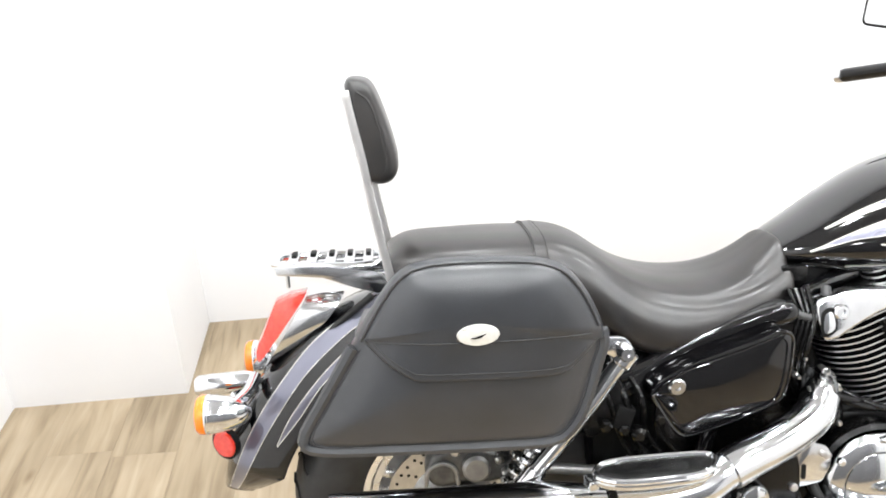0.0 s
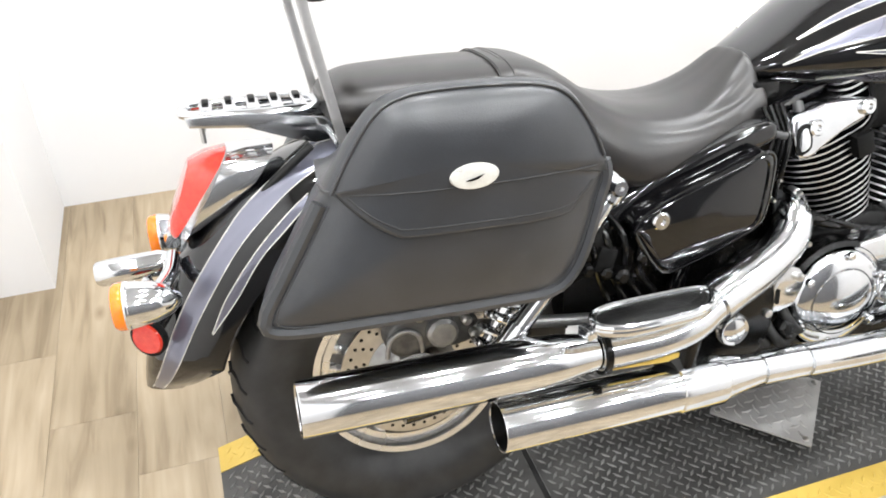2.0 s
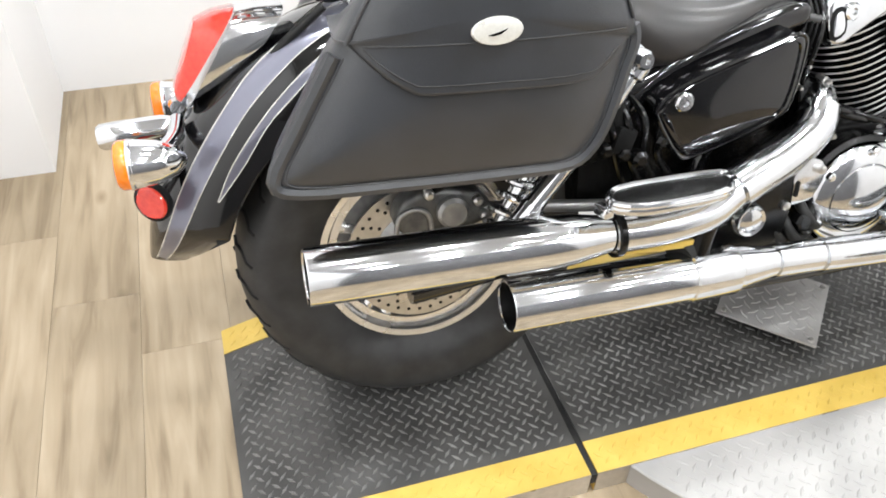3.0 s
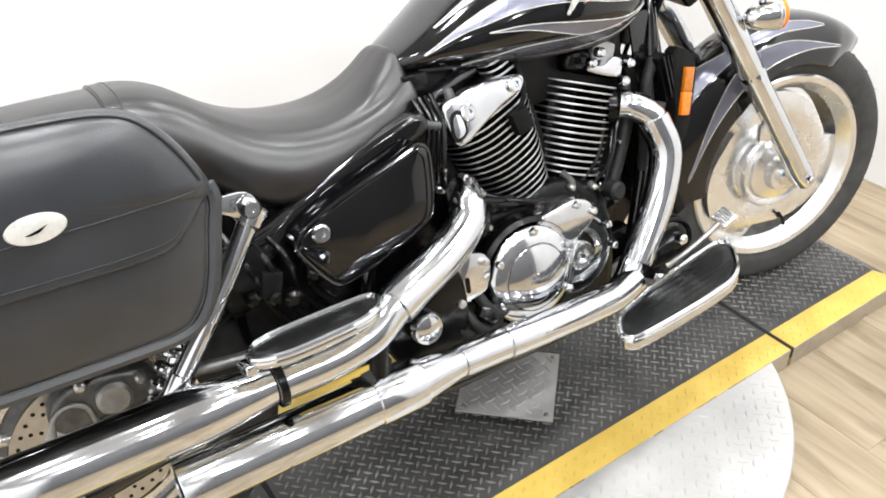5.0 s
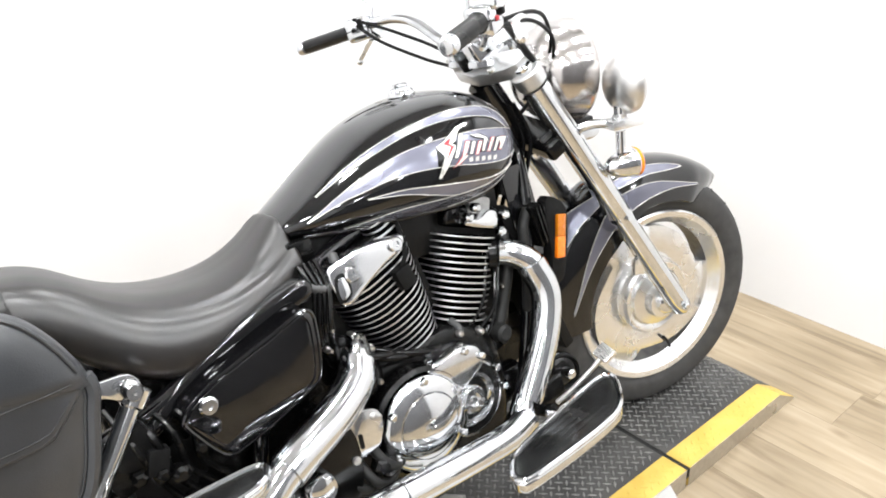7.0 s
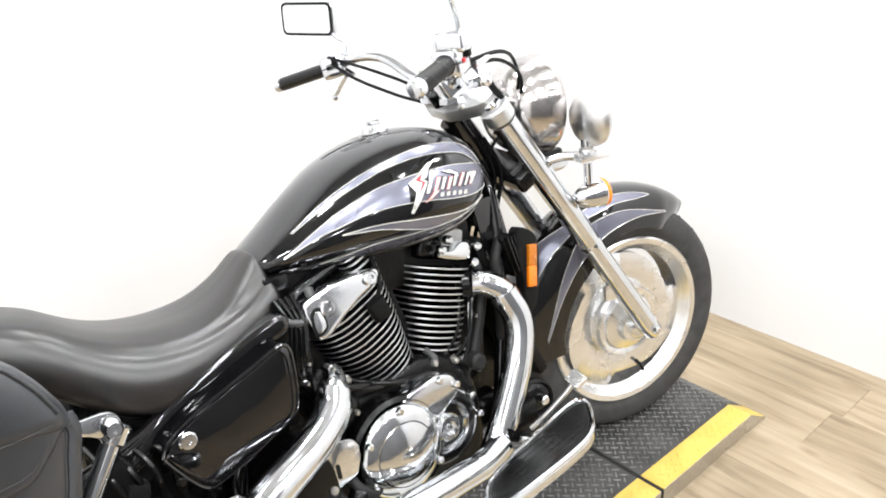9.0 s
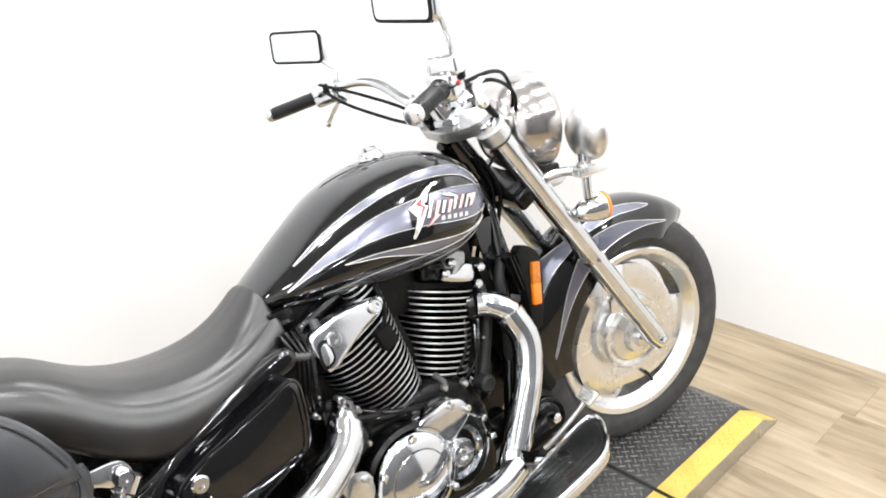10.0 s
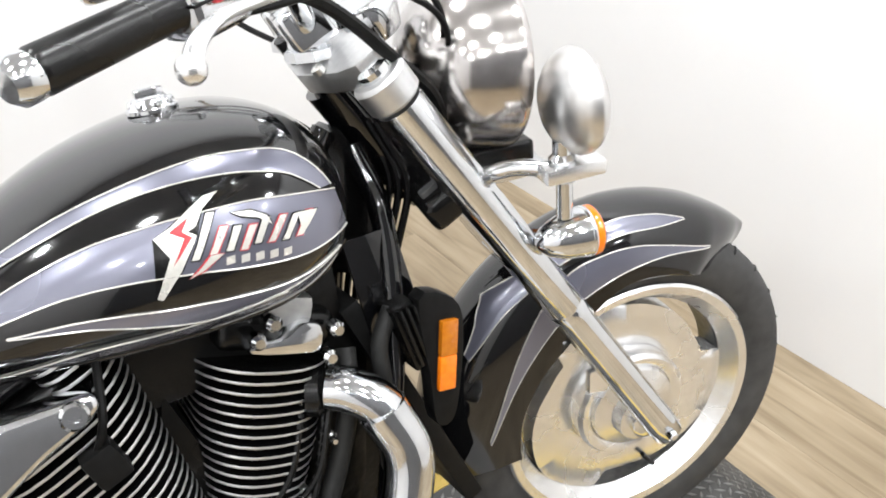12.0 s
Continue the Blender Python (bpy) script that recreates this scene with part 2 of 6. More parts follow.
def ball(rx, ry, rz, m=None, n=20, bm=None):
    t = bmesh.new()
    bmesh.ops.create_uvsphere(t, u_segments=n, v_segments=max(8, n // 2), radius=1.0)
    bmesh.ops.scale(t, vec=(rx, ry, rz), verts=t.verts)
    if m:
        bmesh.ops.transform(t, matrix=m, verts=t.verts)
    return add_to(bm, t)


def add_to(bm, t):
    if bm is None:
        return t
    me = bpy.data.meshes.new("tmp")
    t.to_mesh(me)
    t.free()
    bm.from_mesh(me)
    bpy.data.meshes.remove(me)
    return bm


def part(name, bm, material, parent=None, label="", m=None, sharp=38.0):
    """Links a bmesh as one mesh object under a thing or a part."""
    if m is not None:
        bmesh.ops.transform(bm, matrix=m, verts=bm.verts)
    bmesh.ops.recalc_face_normals(bm, faces=bm.faces)
    for f in bm.faces:
        f.smooth = True
    for e in bm.edges:
        if len(e.link_faces) == 2 and e.calc_face_angle(0.0) > radians(sharp):
            e.smooth = False
    me = bpy.data.meshes.new(name)
    bm.to_mesh(me)
    bm.free()
    for mt in (material if isinstance(material, (list, tuple)) else [material]):
        me.materials.append(mt)
    ob = new(name, me)
    if parent is not None:
        if parent.parent is not None and parent.parent.parent is not None:
            parent = parent.parent
        ob.parent = parent
    if label:
        ob["label"] = label
    return ob


def along(p, q, h0=0.0):
    """The pose at p whose z axis points to q."""
    d = Vector(q) - Vector(p)
    return Matrix.Translation(Vector(p) + d.normalized() * h0) @ d.to_track_quat("Z", "Y").to_matrix().to_4x4()


def rounded(w, h, r, n=5):
    """A rounded rectangle's outline."""
    out = []
    for cx, cy, a0 in ((w / 2 - r, h / 2 - r, 0), (-w / 2 + r, h / 2 - r, 90), (-w / 2 + r, -h / 2 + r, 180), (w / 2 - r, -h / 2 + r, 270)):
        out += [(cx + r * math.cos(radians(a0 + 90 * k / n)), cy + r * math.sin(radians(a0 + 90 * k / n))) for k in range(n + 1)]
    return out


def smooth_outline(pts, steps=4):
    p = [np.array(q, float) for q in pts]
    n = len(p)
    out = []
    for i in range(n):
        a, b, c, d = p[i - 1], p[i], p[(i + 1) % n], p[(i + 2) % n]
        for k in range(steps):
            t = k / steps
            out.append(tuple(0.5 * (2 * b + (c - a) * t + (2 * a - 5 * b + 4 * c - d) * t * t + (3 * b - a - 3 * c + d) * t ** 3)))
    return out


SIDE = Matrix(((1, 0, 0, 0), (0, 0, -1, 0), (0, 1, 0, 0), (0, 0, 0, 1)))  # outline x, y -> bike x, z; its front faces -y


def side(y):
    return Matrix.Translation((0, y, 0)) @ SIDE


Y_AXIS = Matrix(((1, 0, 0, 0), (0, 0, 1, 0), (0, 1, 0, 0), (0, 0, 0, 1)))  # lathe about the bike's y axis


# ---- the room ----
WALL_T = 0.12
Y_BACK, X_FRONT, X_REAR, Y_OPEN = 1.51, 2.50, -1.32, -3.6


def wall_box(name, x0, x1, y0, y1, z0, z1, material, label):
    w = part(name, box(x1 - x0, y1 - y0, z1 - z0, pose((x0 + x1) / 2, (y0 + y1) / 2, (z0 + z1) / 2), 0), material)
    return tagged(w, label, "wall", kind="structure")


wall_box("wall_back", X_REAR - WALL_T, X_FRONT + WALL_T, Y_BACK, Y_BACK + WALL_T, -0.05, ROOM_H, WALL, "smooth white painted wall behind the motorcycle")
wall_box("wall_front", X_FRONT, X_FRONT + WALL_T, Y_OPEN, Y_BACK, -0.05, ROOM_H, WALL, "smooth white painted wall ahead of the motorcycle")
wall_box("wall_rear", X_REAR - WALL_T, X_REAR, Y_OPEN, Y_BACK, -0.05, ROOM_H, WALL, "smooth white painted wall behind the rear wheel")
wall_box("wall_open_side", X_REAR - WALL_T, X_FRONT + WALL_T, Y_OPEN - WALL_T, Y_OPEN, -0.05, ROOM_H, GREYWALL, "unseen dark grey wall added to close the room and darken reflections")
wall_box("wall_pier", X_REAR, -0.757, 1.055, Y_BACK, 0, ROOM_H, WALL, "boxed-out white wall pier in the corner")
tagged(part("ceiling", box(X_FRONT - X_REAR + 0.24, Y_BACK - Y_OPEN + 0.24, 0.1, pose((X_FRONT + X_REAR) / 2, (Y_BACK + Y_OPEN) / 2, ROOM_H + 0.05), 0), CEIL), "unseen grey ceiling with round downlights, toned down for reflections", "ceiling", kind="structure")
for lx, ly in LAMP_GRID:
    dl = new("ceiling_light")
    dl.matrix_basis = pose(lx, ly, ROOM_H - 0.03)
    tagged(dl, "round white recessed ceiling downlight, switched on", "ceiling light", "ceiling downlights")
    part("trim_ring", lathe([(0.085, 0.03), (0.115, 0.03), (0.115, 0.02), (0.1, 0.012), (0.085, 0.012)], 32, caps=False), CEIL, dl)
    part("diffuser", lathe([(0.0, 0.028), (0.085, 0.028), (0.085, 0.02), (0.0, 0.02)], 32, caps=False), LAMP_GLOW, dl, "glowing diffuser disc")

# floor slab, with planks laid on it
floor = tagged(part("floor", box(X_FRONT - X_REAR, Y_BACK - Y_OPEN, 0.05, pose((X_FRONT + X_REAR) / 2, (Y_BACK + Y_OPEN) / 2, -0.033), 0), MATT), "light oak laminate plank floor", "floor", kind="structure")

# ---- the turntable platform ----
DECK_Z = 0.06
Y0, Y1 = -0.30, 0.31
YI0, YI1 = -0.226, 0.236
XR0, XR1, XS0, XS1, XF1, XF0 = -0.365, -0.17, 0.28, 1.514, 1.96, 2.055


def deck_piece(x0, x1, y0, y1, z0, z1, dz=0.0, bm=None):
    """A plate piece between x0 and x1 whose top runs from z0 to z1."""
    t = bmesh.new()
    v = [t.verts.new(c) for c in ((x0, y0, 0.001), (x1, y0, 0.001), (x1, y1, 0.001), (x0, y1, 0.001), (x0, y0, z0 + dz), (x1, y0, z1 + dz), (x1, y1, z1 + dz), (x0, y1, z0 + dz))]
    for f in ((3, 2, 1, 0), (4, 5, 6, 7), (0, 1, 5, 4), (1, 2, 6, 5), (2, 3, 7, 6), (3, 0, 4, 7)):
        t.faces.new([v[i] for i in f])
    return add_to(bm, t)


def top_at(x):
    if x < XR1:
        return 0.004 + (DECK_Z - 0.004) * max(0, (x - XR0) / (XR1 - XR0))
    if x > XF1:
        return 0.004 + (DECK_Z - 0.004) * max(0, (XF0 - x) / (XF0 - XF1))
    return DECK_Z


def lozenges(x0, x1, y0, y1, height, pitch=0.0200, zf=None, bm=None, keep=None):
    """Raised tread bars in alternating directions."""
    verts, faces = [], []
    mx, my, step = (x0 + x1) / 2, (y0 + y1) / 2, pitch / math.sqrt(2)
    reach = int((x1 - x0 + y1 - y0) / (2 * step)) + 2
    for i in range(-reach, reach + 1):
        for j in range(-reach, reach + 1):
            cx, cy = mx + (i - j) * step, my + (i + j) * step
            if not (x0 + 0.006 < cx < x1 - 0.006 and y0 + 0.006 < cy < y1 - 0.006) or (keep and not keep(cx, cy)):
                continue
            a = radians(45 if (i + j) % 2 else -45)
            ca, sa = math.cos(a), math.sin(a)
            L, W, l2, w2 = 0.64 * pitch, 0.19 * pitch, 0.44 * pitch, 0.08 * pitch
            b = len(verts)
            for (u, w, h) in ((-L, 0, 0), (0, -W, 0), (L, 0, 0), (0, W, 0), (-l2, 0, 1), (0, -w2, 1), (l2, 0, 1), (0, w2, 1)):
                x, y = cx + u * ca - w * sa, cy + u * sa + w * ca
                verts.append((x, y, zf(x) + (height if h else -0.0005)))
            faces += [(b, b + 1, b + 5, b + 4), (b + 1, b + 2, b + 6, b + 5), (b + 2, b + 3, b + 7, b + 6), (b + 3, b, b + 4, b + 7), (b + 4, b + 5, b + 6, b + 7)]
    me = bpy.data.meshes.new("t")
    me.from_pydata(verts, [], faces)
    t = bm or bmesh.new()
    t.from_mesh(me)
    bpy.data.meshes.remove(me)
    return t


platform = tagged(new("display_platform"), "low black tread-plate display platform with yellow painted edges", "platform")
GAP = 0.0070
for nm, secs in (("rear_ramp_section", ((XR0, XR1), (XR1, XS0 - GAP))), ("middle_section", ((XS0 + GAP, XS1 - GAP),)), ("front_ramp_section", ((XS1 + GAP, XF1), (XF1, XF0)))):
    bm = bmesh.new()
    for a, b in secs:
        deck_piece(a, b, YI0, YI1, top_at(a + 1e-6), top_at(b - 1e-6), 0, bm)
    sec = part(nm, bm, DECK, platform, sharp=10)
    for y0, y1 in ((Y0, YI0), (YI1, Y1)):
        bm = bmesh.new()
        for a, b in secs:
            deck_piece(a, b, y0 + 0.0015, y1 - 0.0004, top_at(a + 1e-6), top_at(b - 1e-6), 0.0008, bm)
        part("yellow_edge", bm, YELLOW, sec, "worn yellow paint", sharp=10)
        lz = lozenges(secs[0][0] + 0.004, secs[-1][1] - 0.004, y0 + 0.004, y1 - 0.004, 0.0012, zf=lambda x: top_at(x) + 0.0008)
        part("yellow_tread", lz, YELLOW, sec, sharp=10)
    lz = lozenges(secs[0][0] + 0.004, secs[-1][1] - 0.004, YI0 + 0.004, YI1 - 0.004, 0.0024, zf=top_at)
    tagged(part("tread_pattern", lz, LOZENGE, sec, "worn raised tread bars", sharp=10), kind="stuff")
    bm = bmesh.new()
    for a, b in secs:
        t = bmesh.new()
        v = [t.verts.new(c) for c in ((a, Y0, 0.001), (b, Y0, 0.001), (b, Y0, top_at(b - 1e-6)), (a, Y0, top_at(a + 1e-6)))]
        t.faces.new(v)
        ext = bmesh.ops.extrude_face_region(t, geom=t.faces[:])
        bmesh.ops.translate(t, vec=(0, 0.0014, 0), verts=[g for g in ext["geom"] if isinstance(g, bmesh.types.BMVert)])
        add_to(bm, t)
    part("skirt", bm, STEEL, sec, "bare grey steel side", sharp=10)

# Black strip fills the gap between platform sections.
for gx in (XS0, XS1):
    part("joint_strip", box(2 * GAP - 0.001, Y1 - Y0, 0.030, pose(gx, (Y0 + Y1) / 2, DECK_Z - 0.0155), 0.002), RUBBER, platform, "black strip filling the joint")

DISC_C, DISC_R, DISC_Z = (0.897, 0.02), 0.628, 0.0585
disc = tagged(new("turntable_disc"), "round silver tread-plate turntable disc flush with the platform", "turntable")
disc.matrix_basis = pose(DISC_C[0], DISC_C[1], 0)
plate_bm = lathe([(0.0, 0.0005), (DISC_R, 0.0005), (DISC_R, DISC_Z - 0.003), (DISC_R - 0.003, DISC_Z), (0, DISC_Z)], 128, caps=False)
part("round_plate", plate_bm, PLATE, disc)
lz = lozenges(-DISC_R, DISC_R, -DISC_R, -0.325, 0.0014, 0.024, zf=lambda x: DISC_Z, keep=lambda x, y: x * x + y * y < (DISC_R - 0.02) ** 2)
tagged(part("tread_pattern", lz, PLATE, disc, sharp=10), kind="stuff")

# square tread plate lying under the engine
jack = tagged(new("stand_plate"), "small square silver tread plate on a block under the engine", "plate")
jack.matrix_basis = pose(0.852, -0.02, DECK_Z + 0.0026, 0, 0, 45.5)
pl = part("plate", box(0.215, 0.215, 0.006, pose(0, 0, 0.044), 0.001), PLATE, jack)
lz = lozenges(-0.1, 0.1, -0.1, 0.1, 0.0026, 0.024, zf=lambda x: 0.047)
tagged(part("tread_pattern", lz, PLATE, pl, sharp=10), kind="stuff")
part("block", box(0.11, 0.11, 0.04, pose(0, 0, 0.0205), 0.004), BLACK, jack)
for sx in (-1, 1):
    for sy in (-1, 1):
        part("bolt", lathe([(0.007, 0.047), (0.007, 0.051), (0.004, 0.053), (0, 0.053)], 12, pose(sx * 0.094, sy * 0.094, 0)), STEEL, pl)


# ---- the motorcycle: x ahead, y to its left, z up, from the rear tyre's foot ----
bike = tagged(new("motorcycle"), "black cruiser motorcycle with silver stripes, leaning on its side stand", "motorcycle")
bike.matrix_basis = pose(0, 0.01, DECK_Z + 0.002, -12.7, 0, -1.5)

AXLE_R, AXLE_F = Vector((0.024, 0, 0.335)), Vector((1.7055, -0.022, 0.328))
RAKE = radians(30.3)
HEAD = Vector((1.26, 0, 1.0))
U = Vector((-math.sin(RAKE), 0, math.cos(RAKE)))
STEER = Matrix.Translation(HEAD) @ Matrix.Rotation(radians(-14.5), 4, U) @ Matrix.Translation(-HEAD)


def at_axle(c, y=0.0):
    return Matrix.Translation((c.x, c.y + y, c.z)) @ Y_AXIS


def wheel_tyre(w, r_out, r_rim, n=96, square=False):
    h = w / 2
    d = r_out - r_rim
    prof = [(r_rim - 0.008, -h * 0.62), (r_rim + 0.004, -h * 0.74), (r_rim + d * 0.25, -h * 0.95), (r_rim + d * 0.5, -h), (r_rim + d * 0.72, -h * 0.93), (r_rim + d * 0.88, -h * 0.70), (r_rim + d * 0.97, -h * 0.38), (r_out, 0)]
    if square:
        prof = prof[:3] + [(r_rim + d * 0.48, -h), (r_rim + d * 0.66, -h * 0.97), (r_rim + d * 0.78, -h * 0.86), (r_rim + d * 0.88, -h * 0.66), (r_rim + d * 0.955, -h * 0.38), (r_out, 0)]
    prof = prof + [(r, -y) for r, y in prof[-2::-1]]
    return lathe(prof, n, caps=False, smooth_steps=3)


# rear wheel
rear_wheel = part("rear_wheel", lathe([(0.02, -0.11), (0.06, -0.10), (0.066, -0.05), (0.05, 0), (0.066, 0.05), (0.06, 0.1), (0.02, 0.11)], 40, at_axle(AXLE_R)), ALU, bike, "polished aluminium rear wheel hub")
part("tyre", wheel_tyre(0.162, 0.325, 0.190, square=True), REARTYRE, rear_wheel, "worn black tyre", at_axle(AXLE_R))
rim_prof = [(0.172, -0.050), (0.193, -0.053), (0.197, -0.050), (0.191, -0.044), (0.180, -0.038), (0.172, -0.03), (0.172, 0.03), (0.180, 0.038), (0.191, 0.044), (0.196, 0.050), (0.190, 0.053), (0.178, 0.050), (0.166, 0.03), (0.166, -0.030), (0.168, -0.036), (0.170, -0.046), (0.172, -0.050)]
part("rim", lathe(rim_prof, 96, at_axle(AXLE_R), caps=False), ALU, rear_wheel, "polished aluminium rim")
part("rim_step", lathe([(0.150, -0.030), (0.152, -0.036), (0.165, -0.036), (0.167, -0.030), (0.167, -0.016), (0.150, -0.016), (0.150, -0.030)], 96, at_axle(AXLE_R), caps=False), ALU, rear_wheel, "polished inner rim ring")
for k in range(5):
    a = radians(72 * k + 20)
    sp = bmesh.new()
    for s in (-1, 1):
        p0 = AXLE_R + Vector((0.05 * math.cos(a + s * 0.35), -0.02, 0.05 * math.sin(a + s * 0.35)))
        p1 = AXLE_R + Vector((0.172 * math.cos(a + s * 0.12), -0.02, 0.172 * math.sin(a + s * 0.12)))
        tube([p0, (p0 + p1) / 2, p1], 0.014, 10, 3, bm=sp)
    part("spoke", sp, ALU, rear_wheel)
# tread grooves on the rear tyre's shoulder
for k in range(30):
    for s in (-1, 1):
        a = 2 * math.pi * (k + (0.5 if s > 0 else 0)) / 30
        pts = []
        for u in np.linspace(0, 1, 6):
            y = s * (0.010 + 0.056 * u)
            rr = 0.3257 - 0.0300 * (abs(y) / 0.0697) ** 2
            aa = a + 0.11 * u + 0.02 * math.sin(u * 9)
            pts.append(AXLE_R + Vector((rr * math.cos(aa), y, rr * math.sin(aa))))
        part("tread_groove", tube(pts, 0.0038, 6, 1, flat=0.5), GROOVE, rear_wheel)
# rear brake disc
bd = part("brake_disc", lathe([(0.080, -0.050), (0.134, -0.050), (0.134, -0.056), (0.080, -0.056), (0.080, -0.050)], 72, at_axle(AXLE_R), caps=False), STEEL, rear_wheel, "drilled steel brake disc")
holes = bmesh.new()
for k in range(36):
    for r, o in ((0.094, 0), (0.108, 0.06), (0.121, 0.12)):
        a = 2 * math.pi * k / 36 + o
        if k % 2 == 0 or r == 0.121:
            lathe([(0.0036, -0.0562), (0.0036, -0.0566), (0, -0.0566)], 8, Matrix.Translation((AXLE_R.x + r * math.cos(a), 0, AXLE_R.z + r * math.sin(a))) @ Y_AXIS, bm=holes)
part("hole_pattern", holes, GROOVE, bd)
part("disc_carrier", lathe([(0.03, -0.045), (0.084, -0.047), (0.086, -0.058), (0.06, -0.074), (0.05, -0.10), (0.03, -0.1)], 40, at_axle(AXLE_R)), CASTING, rear_wheel)
part("axle_nut", lathe([(0.018, -0.10), (0.018, -0.15), (0.012, -0.157), (0, -0.157)], 6, at_axle(AXLE_R)), CHROME, rear_wheel)

part("wheel_web", lathe([(0.05, -0.030), (0.10, -0.036), (0.146, -0.026), (0.150, -0.024), (0.150, -0.012), (0.146, -0.012), (0.05, -0.012)], 64, at_axle(AXLE_R), caps=False), DARKCAST, rear_wheel, "dark grey cast wheel centre")
cal = part("brake_caliper", slab(smooth_outline([(-0.03, 0.425), (-0.012, 0.465), (0.03, 0.480), (0.085, 0.475), (0.135, 0.452), (0.140, 0.415), (0.10, 0.400), (0.05, 0.405), (0.0, 0.395)], 4), 0.05, side(-0.085), 0.012, 3), DARKCAST, bike, "dark grey cast rear brake caliper")
part("caliper_arch", tube([(-0.030, -0.112, 0.405), (-0.022, -0.114, 0.440), (0.005, -0.114, 0.452), (0.028, -0.114, 0.438), (0.034, -0.112, 0.405)], 0.0045, 10, 5), CASTING, cal)
part("piston_boss", lathe([(0.028, 0), (0.028, 0.016), (0.022, 0.022), (0, 0.022)], 28, Matrix.Translation((0.07, -0.108, 0.44)) @ SIDE), CASTING, cal)
for bx, bz in ((0.115, 0.455), (0.128, 0.425), (0.03, 0.478)):
    part("caliper_bolt", lathe([(0.009, 0), (0.009, 0.016), (0.005, 0.02), (0, 0.02)], 12, Matrix.Translation((bx, -0.108, bz)) @ SIDE), STEEL, cal)
part("torque_arm", tube([(0.13, -0.10, 0.43), (0.22, -0.125, 0.43), (0.34, -0.14, 0.42)], 0.011, 12, 3), CASTING, cal)
part("brake_hose", tube([(0.04, -0.11, 0.48), (0.09, -0.13, 0.51), (0.17, -0.15, 0.50), (0.26, -0.16, 0.52), (0.33, -0.15, 0.56)], 0.006, 10, 5), MATT, cal)
part("fender_stay", box(0.30, 0.012, 0.10, pose(0.10, -0.135, 0.59), 0.006), MATT, cal)

# front wheel
front_wheel = part("front_wheel", lathe([(0.02, -0.085), (0.045, -0.082), (0.05, -0.06), (0.078, -0.052), (0.082, -0.04), (0.1, -0.028), (0.104, -0.02), (0.104, 0.02), (0.1, 0.028), (0.082, 0.04), (0.05, 0.06), (0.045, 0.082), (0.02, 0.085)], 56, at_axle(AXLE_F)), ALU, bike, "polished aluminium front wheel hub", STEER)
part("tyre", wheel_tyre(0.110, 0.330, 0.238), TYRE, front_wheel, "black front tyre", STEER @ at_axle(AXLE_F))
fr = [(0.226, -0.048), (0.240, -0.051), (0.245, -0.047), (0.238, -0.040), (0.222, -0.036), (0.213, -0.018), (0.213, 0.018), (0.222, 0.036), (0.238, 0.04), (0.245, 0.047), (0.240, 0.051), (0.226, 0.048), (0.204, 0.02), (0.204, -0.02), (0.226, -0.048)]
part("rim", lathe(fr, 112, at_axle(AXLE_F), caps=False), ALU, front_wheel, "polished aluminium rim", STEER)
# dished wheel plate with three crescent openings along the rim
plate = bmesh.new()
NA = 144
outer, inner = [], []


def plate_radius(a):
    k = (math.degrees(a) - 11) % 120
    if k < 88:
        u = k / 88
        return 0.206 - 0.040 * min(1, 14 * u, 1.35 * (1 - u))
    return 0.206


for yo, lst in ((-0.024, outer), (0.024, inner)):
    for f, dy in ((0.45, 0.55), (0.6, 0.85), (0.75, 1.0), (0.97, 0.95), (1.0, 0.8)):
        ring = []
        for k in range(NA):
            a = 2 * math.pi * k / NA
            r = min(0.206 * f, plate_radius(a) - 0.003 * (1 - f))
            ring.append(AXLE_F + Vector((r * math.cos(a), yo * dy, r * math.sin(a))))
        lst.append(ring)
skin(plate, outer + inner[::-1], True, False)
part("wheel_plate", plate, ALU, front_wheel, "polished dished plate with crescent cut-outs", STEER, sharp=60)
# Darker band lining the inside of the rim.
part("rim_well", lathe([(0.2032, -0.017), (0.2032, 0.040)], 96, at_axle(AXLE_F), caps=False), DARKCAST, front_wheel, "dark grey inside of the rim", STEER)
part("brake_disc", lathe([(0.085, 0.058), (0.150, 0.058), (0.150, 0.063), (0.085, 0.063), (0.085, 0.058)], 72, at_axle(AXLE_F), caps=False), DARKCAST, front_wheel, "dark drilled front brake disc", STEER)
part("hub_ring", lathe([(0.082, -0.044), (0.094, -0.050), (0.100, -0.050), (0.106, -0.042), (0.104, -0.024), (0.082, -0.024)], 56, at_axle(AXLE_F), caps=False), ALU, front_wheel, "", STEER)
part("axle_collar", lathe([(0.03, -0.05), (0.03, -0.098), (0.022, -0.104), (0.0, -0.104)], 32, at_axle(AXLE_F)), CHROME, front_wheel, "", STEER)
vp = AXLE_F + Vector((0.205 * math.cos(radians(-70)), -0.02, 0.205 * math.sin(radians(-70))))
part("valve_stem", tube([vp, vp + Vector((-0.02, -0.012, 0.03)), vp + Vector((-0.035, -0.014, 0.05))], 0.0045, 10, 3), MATT, front_wheel, "", STEER)
for k in range(60):
    for s in (-1, 1):
        a = 2 * math.pi * (k + 0.5 * (s > 0)) / 60
        pts = []
        for u in np.linspace(0, 1, 4):
            y = s * (0.010 + 0.030 * u)
            rr = 0.3304 - 0.0130 * (abs(y) / 0.042) ** 2.3
            pts.append(AXLE_F + Vector((rr * math.cos(a + 0.07 * u), y, rr * math.sin(a + 0.07 * u))))
        if k % 2 == 0:
            part("tread_groove", tube(pts, 0.0022, 6, 1, flat=0.5), GROOVE, front_wheel, "", STEER)


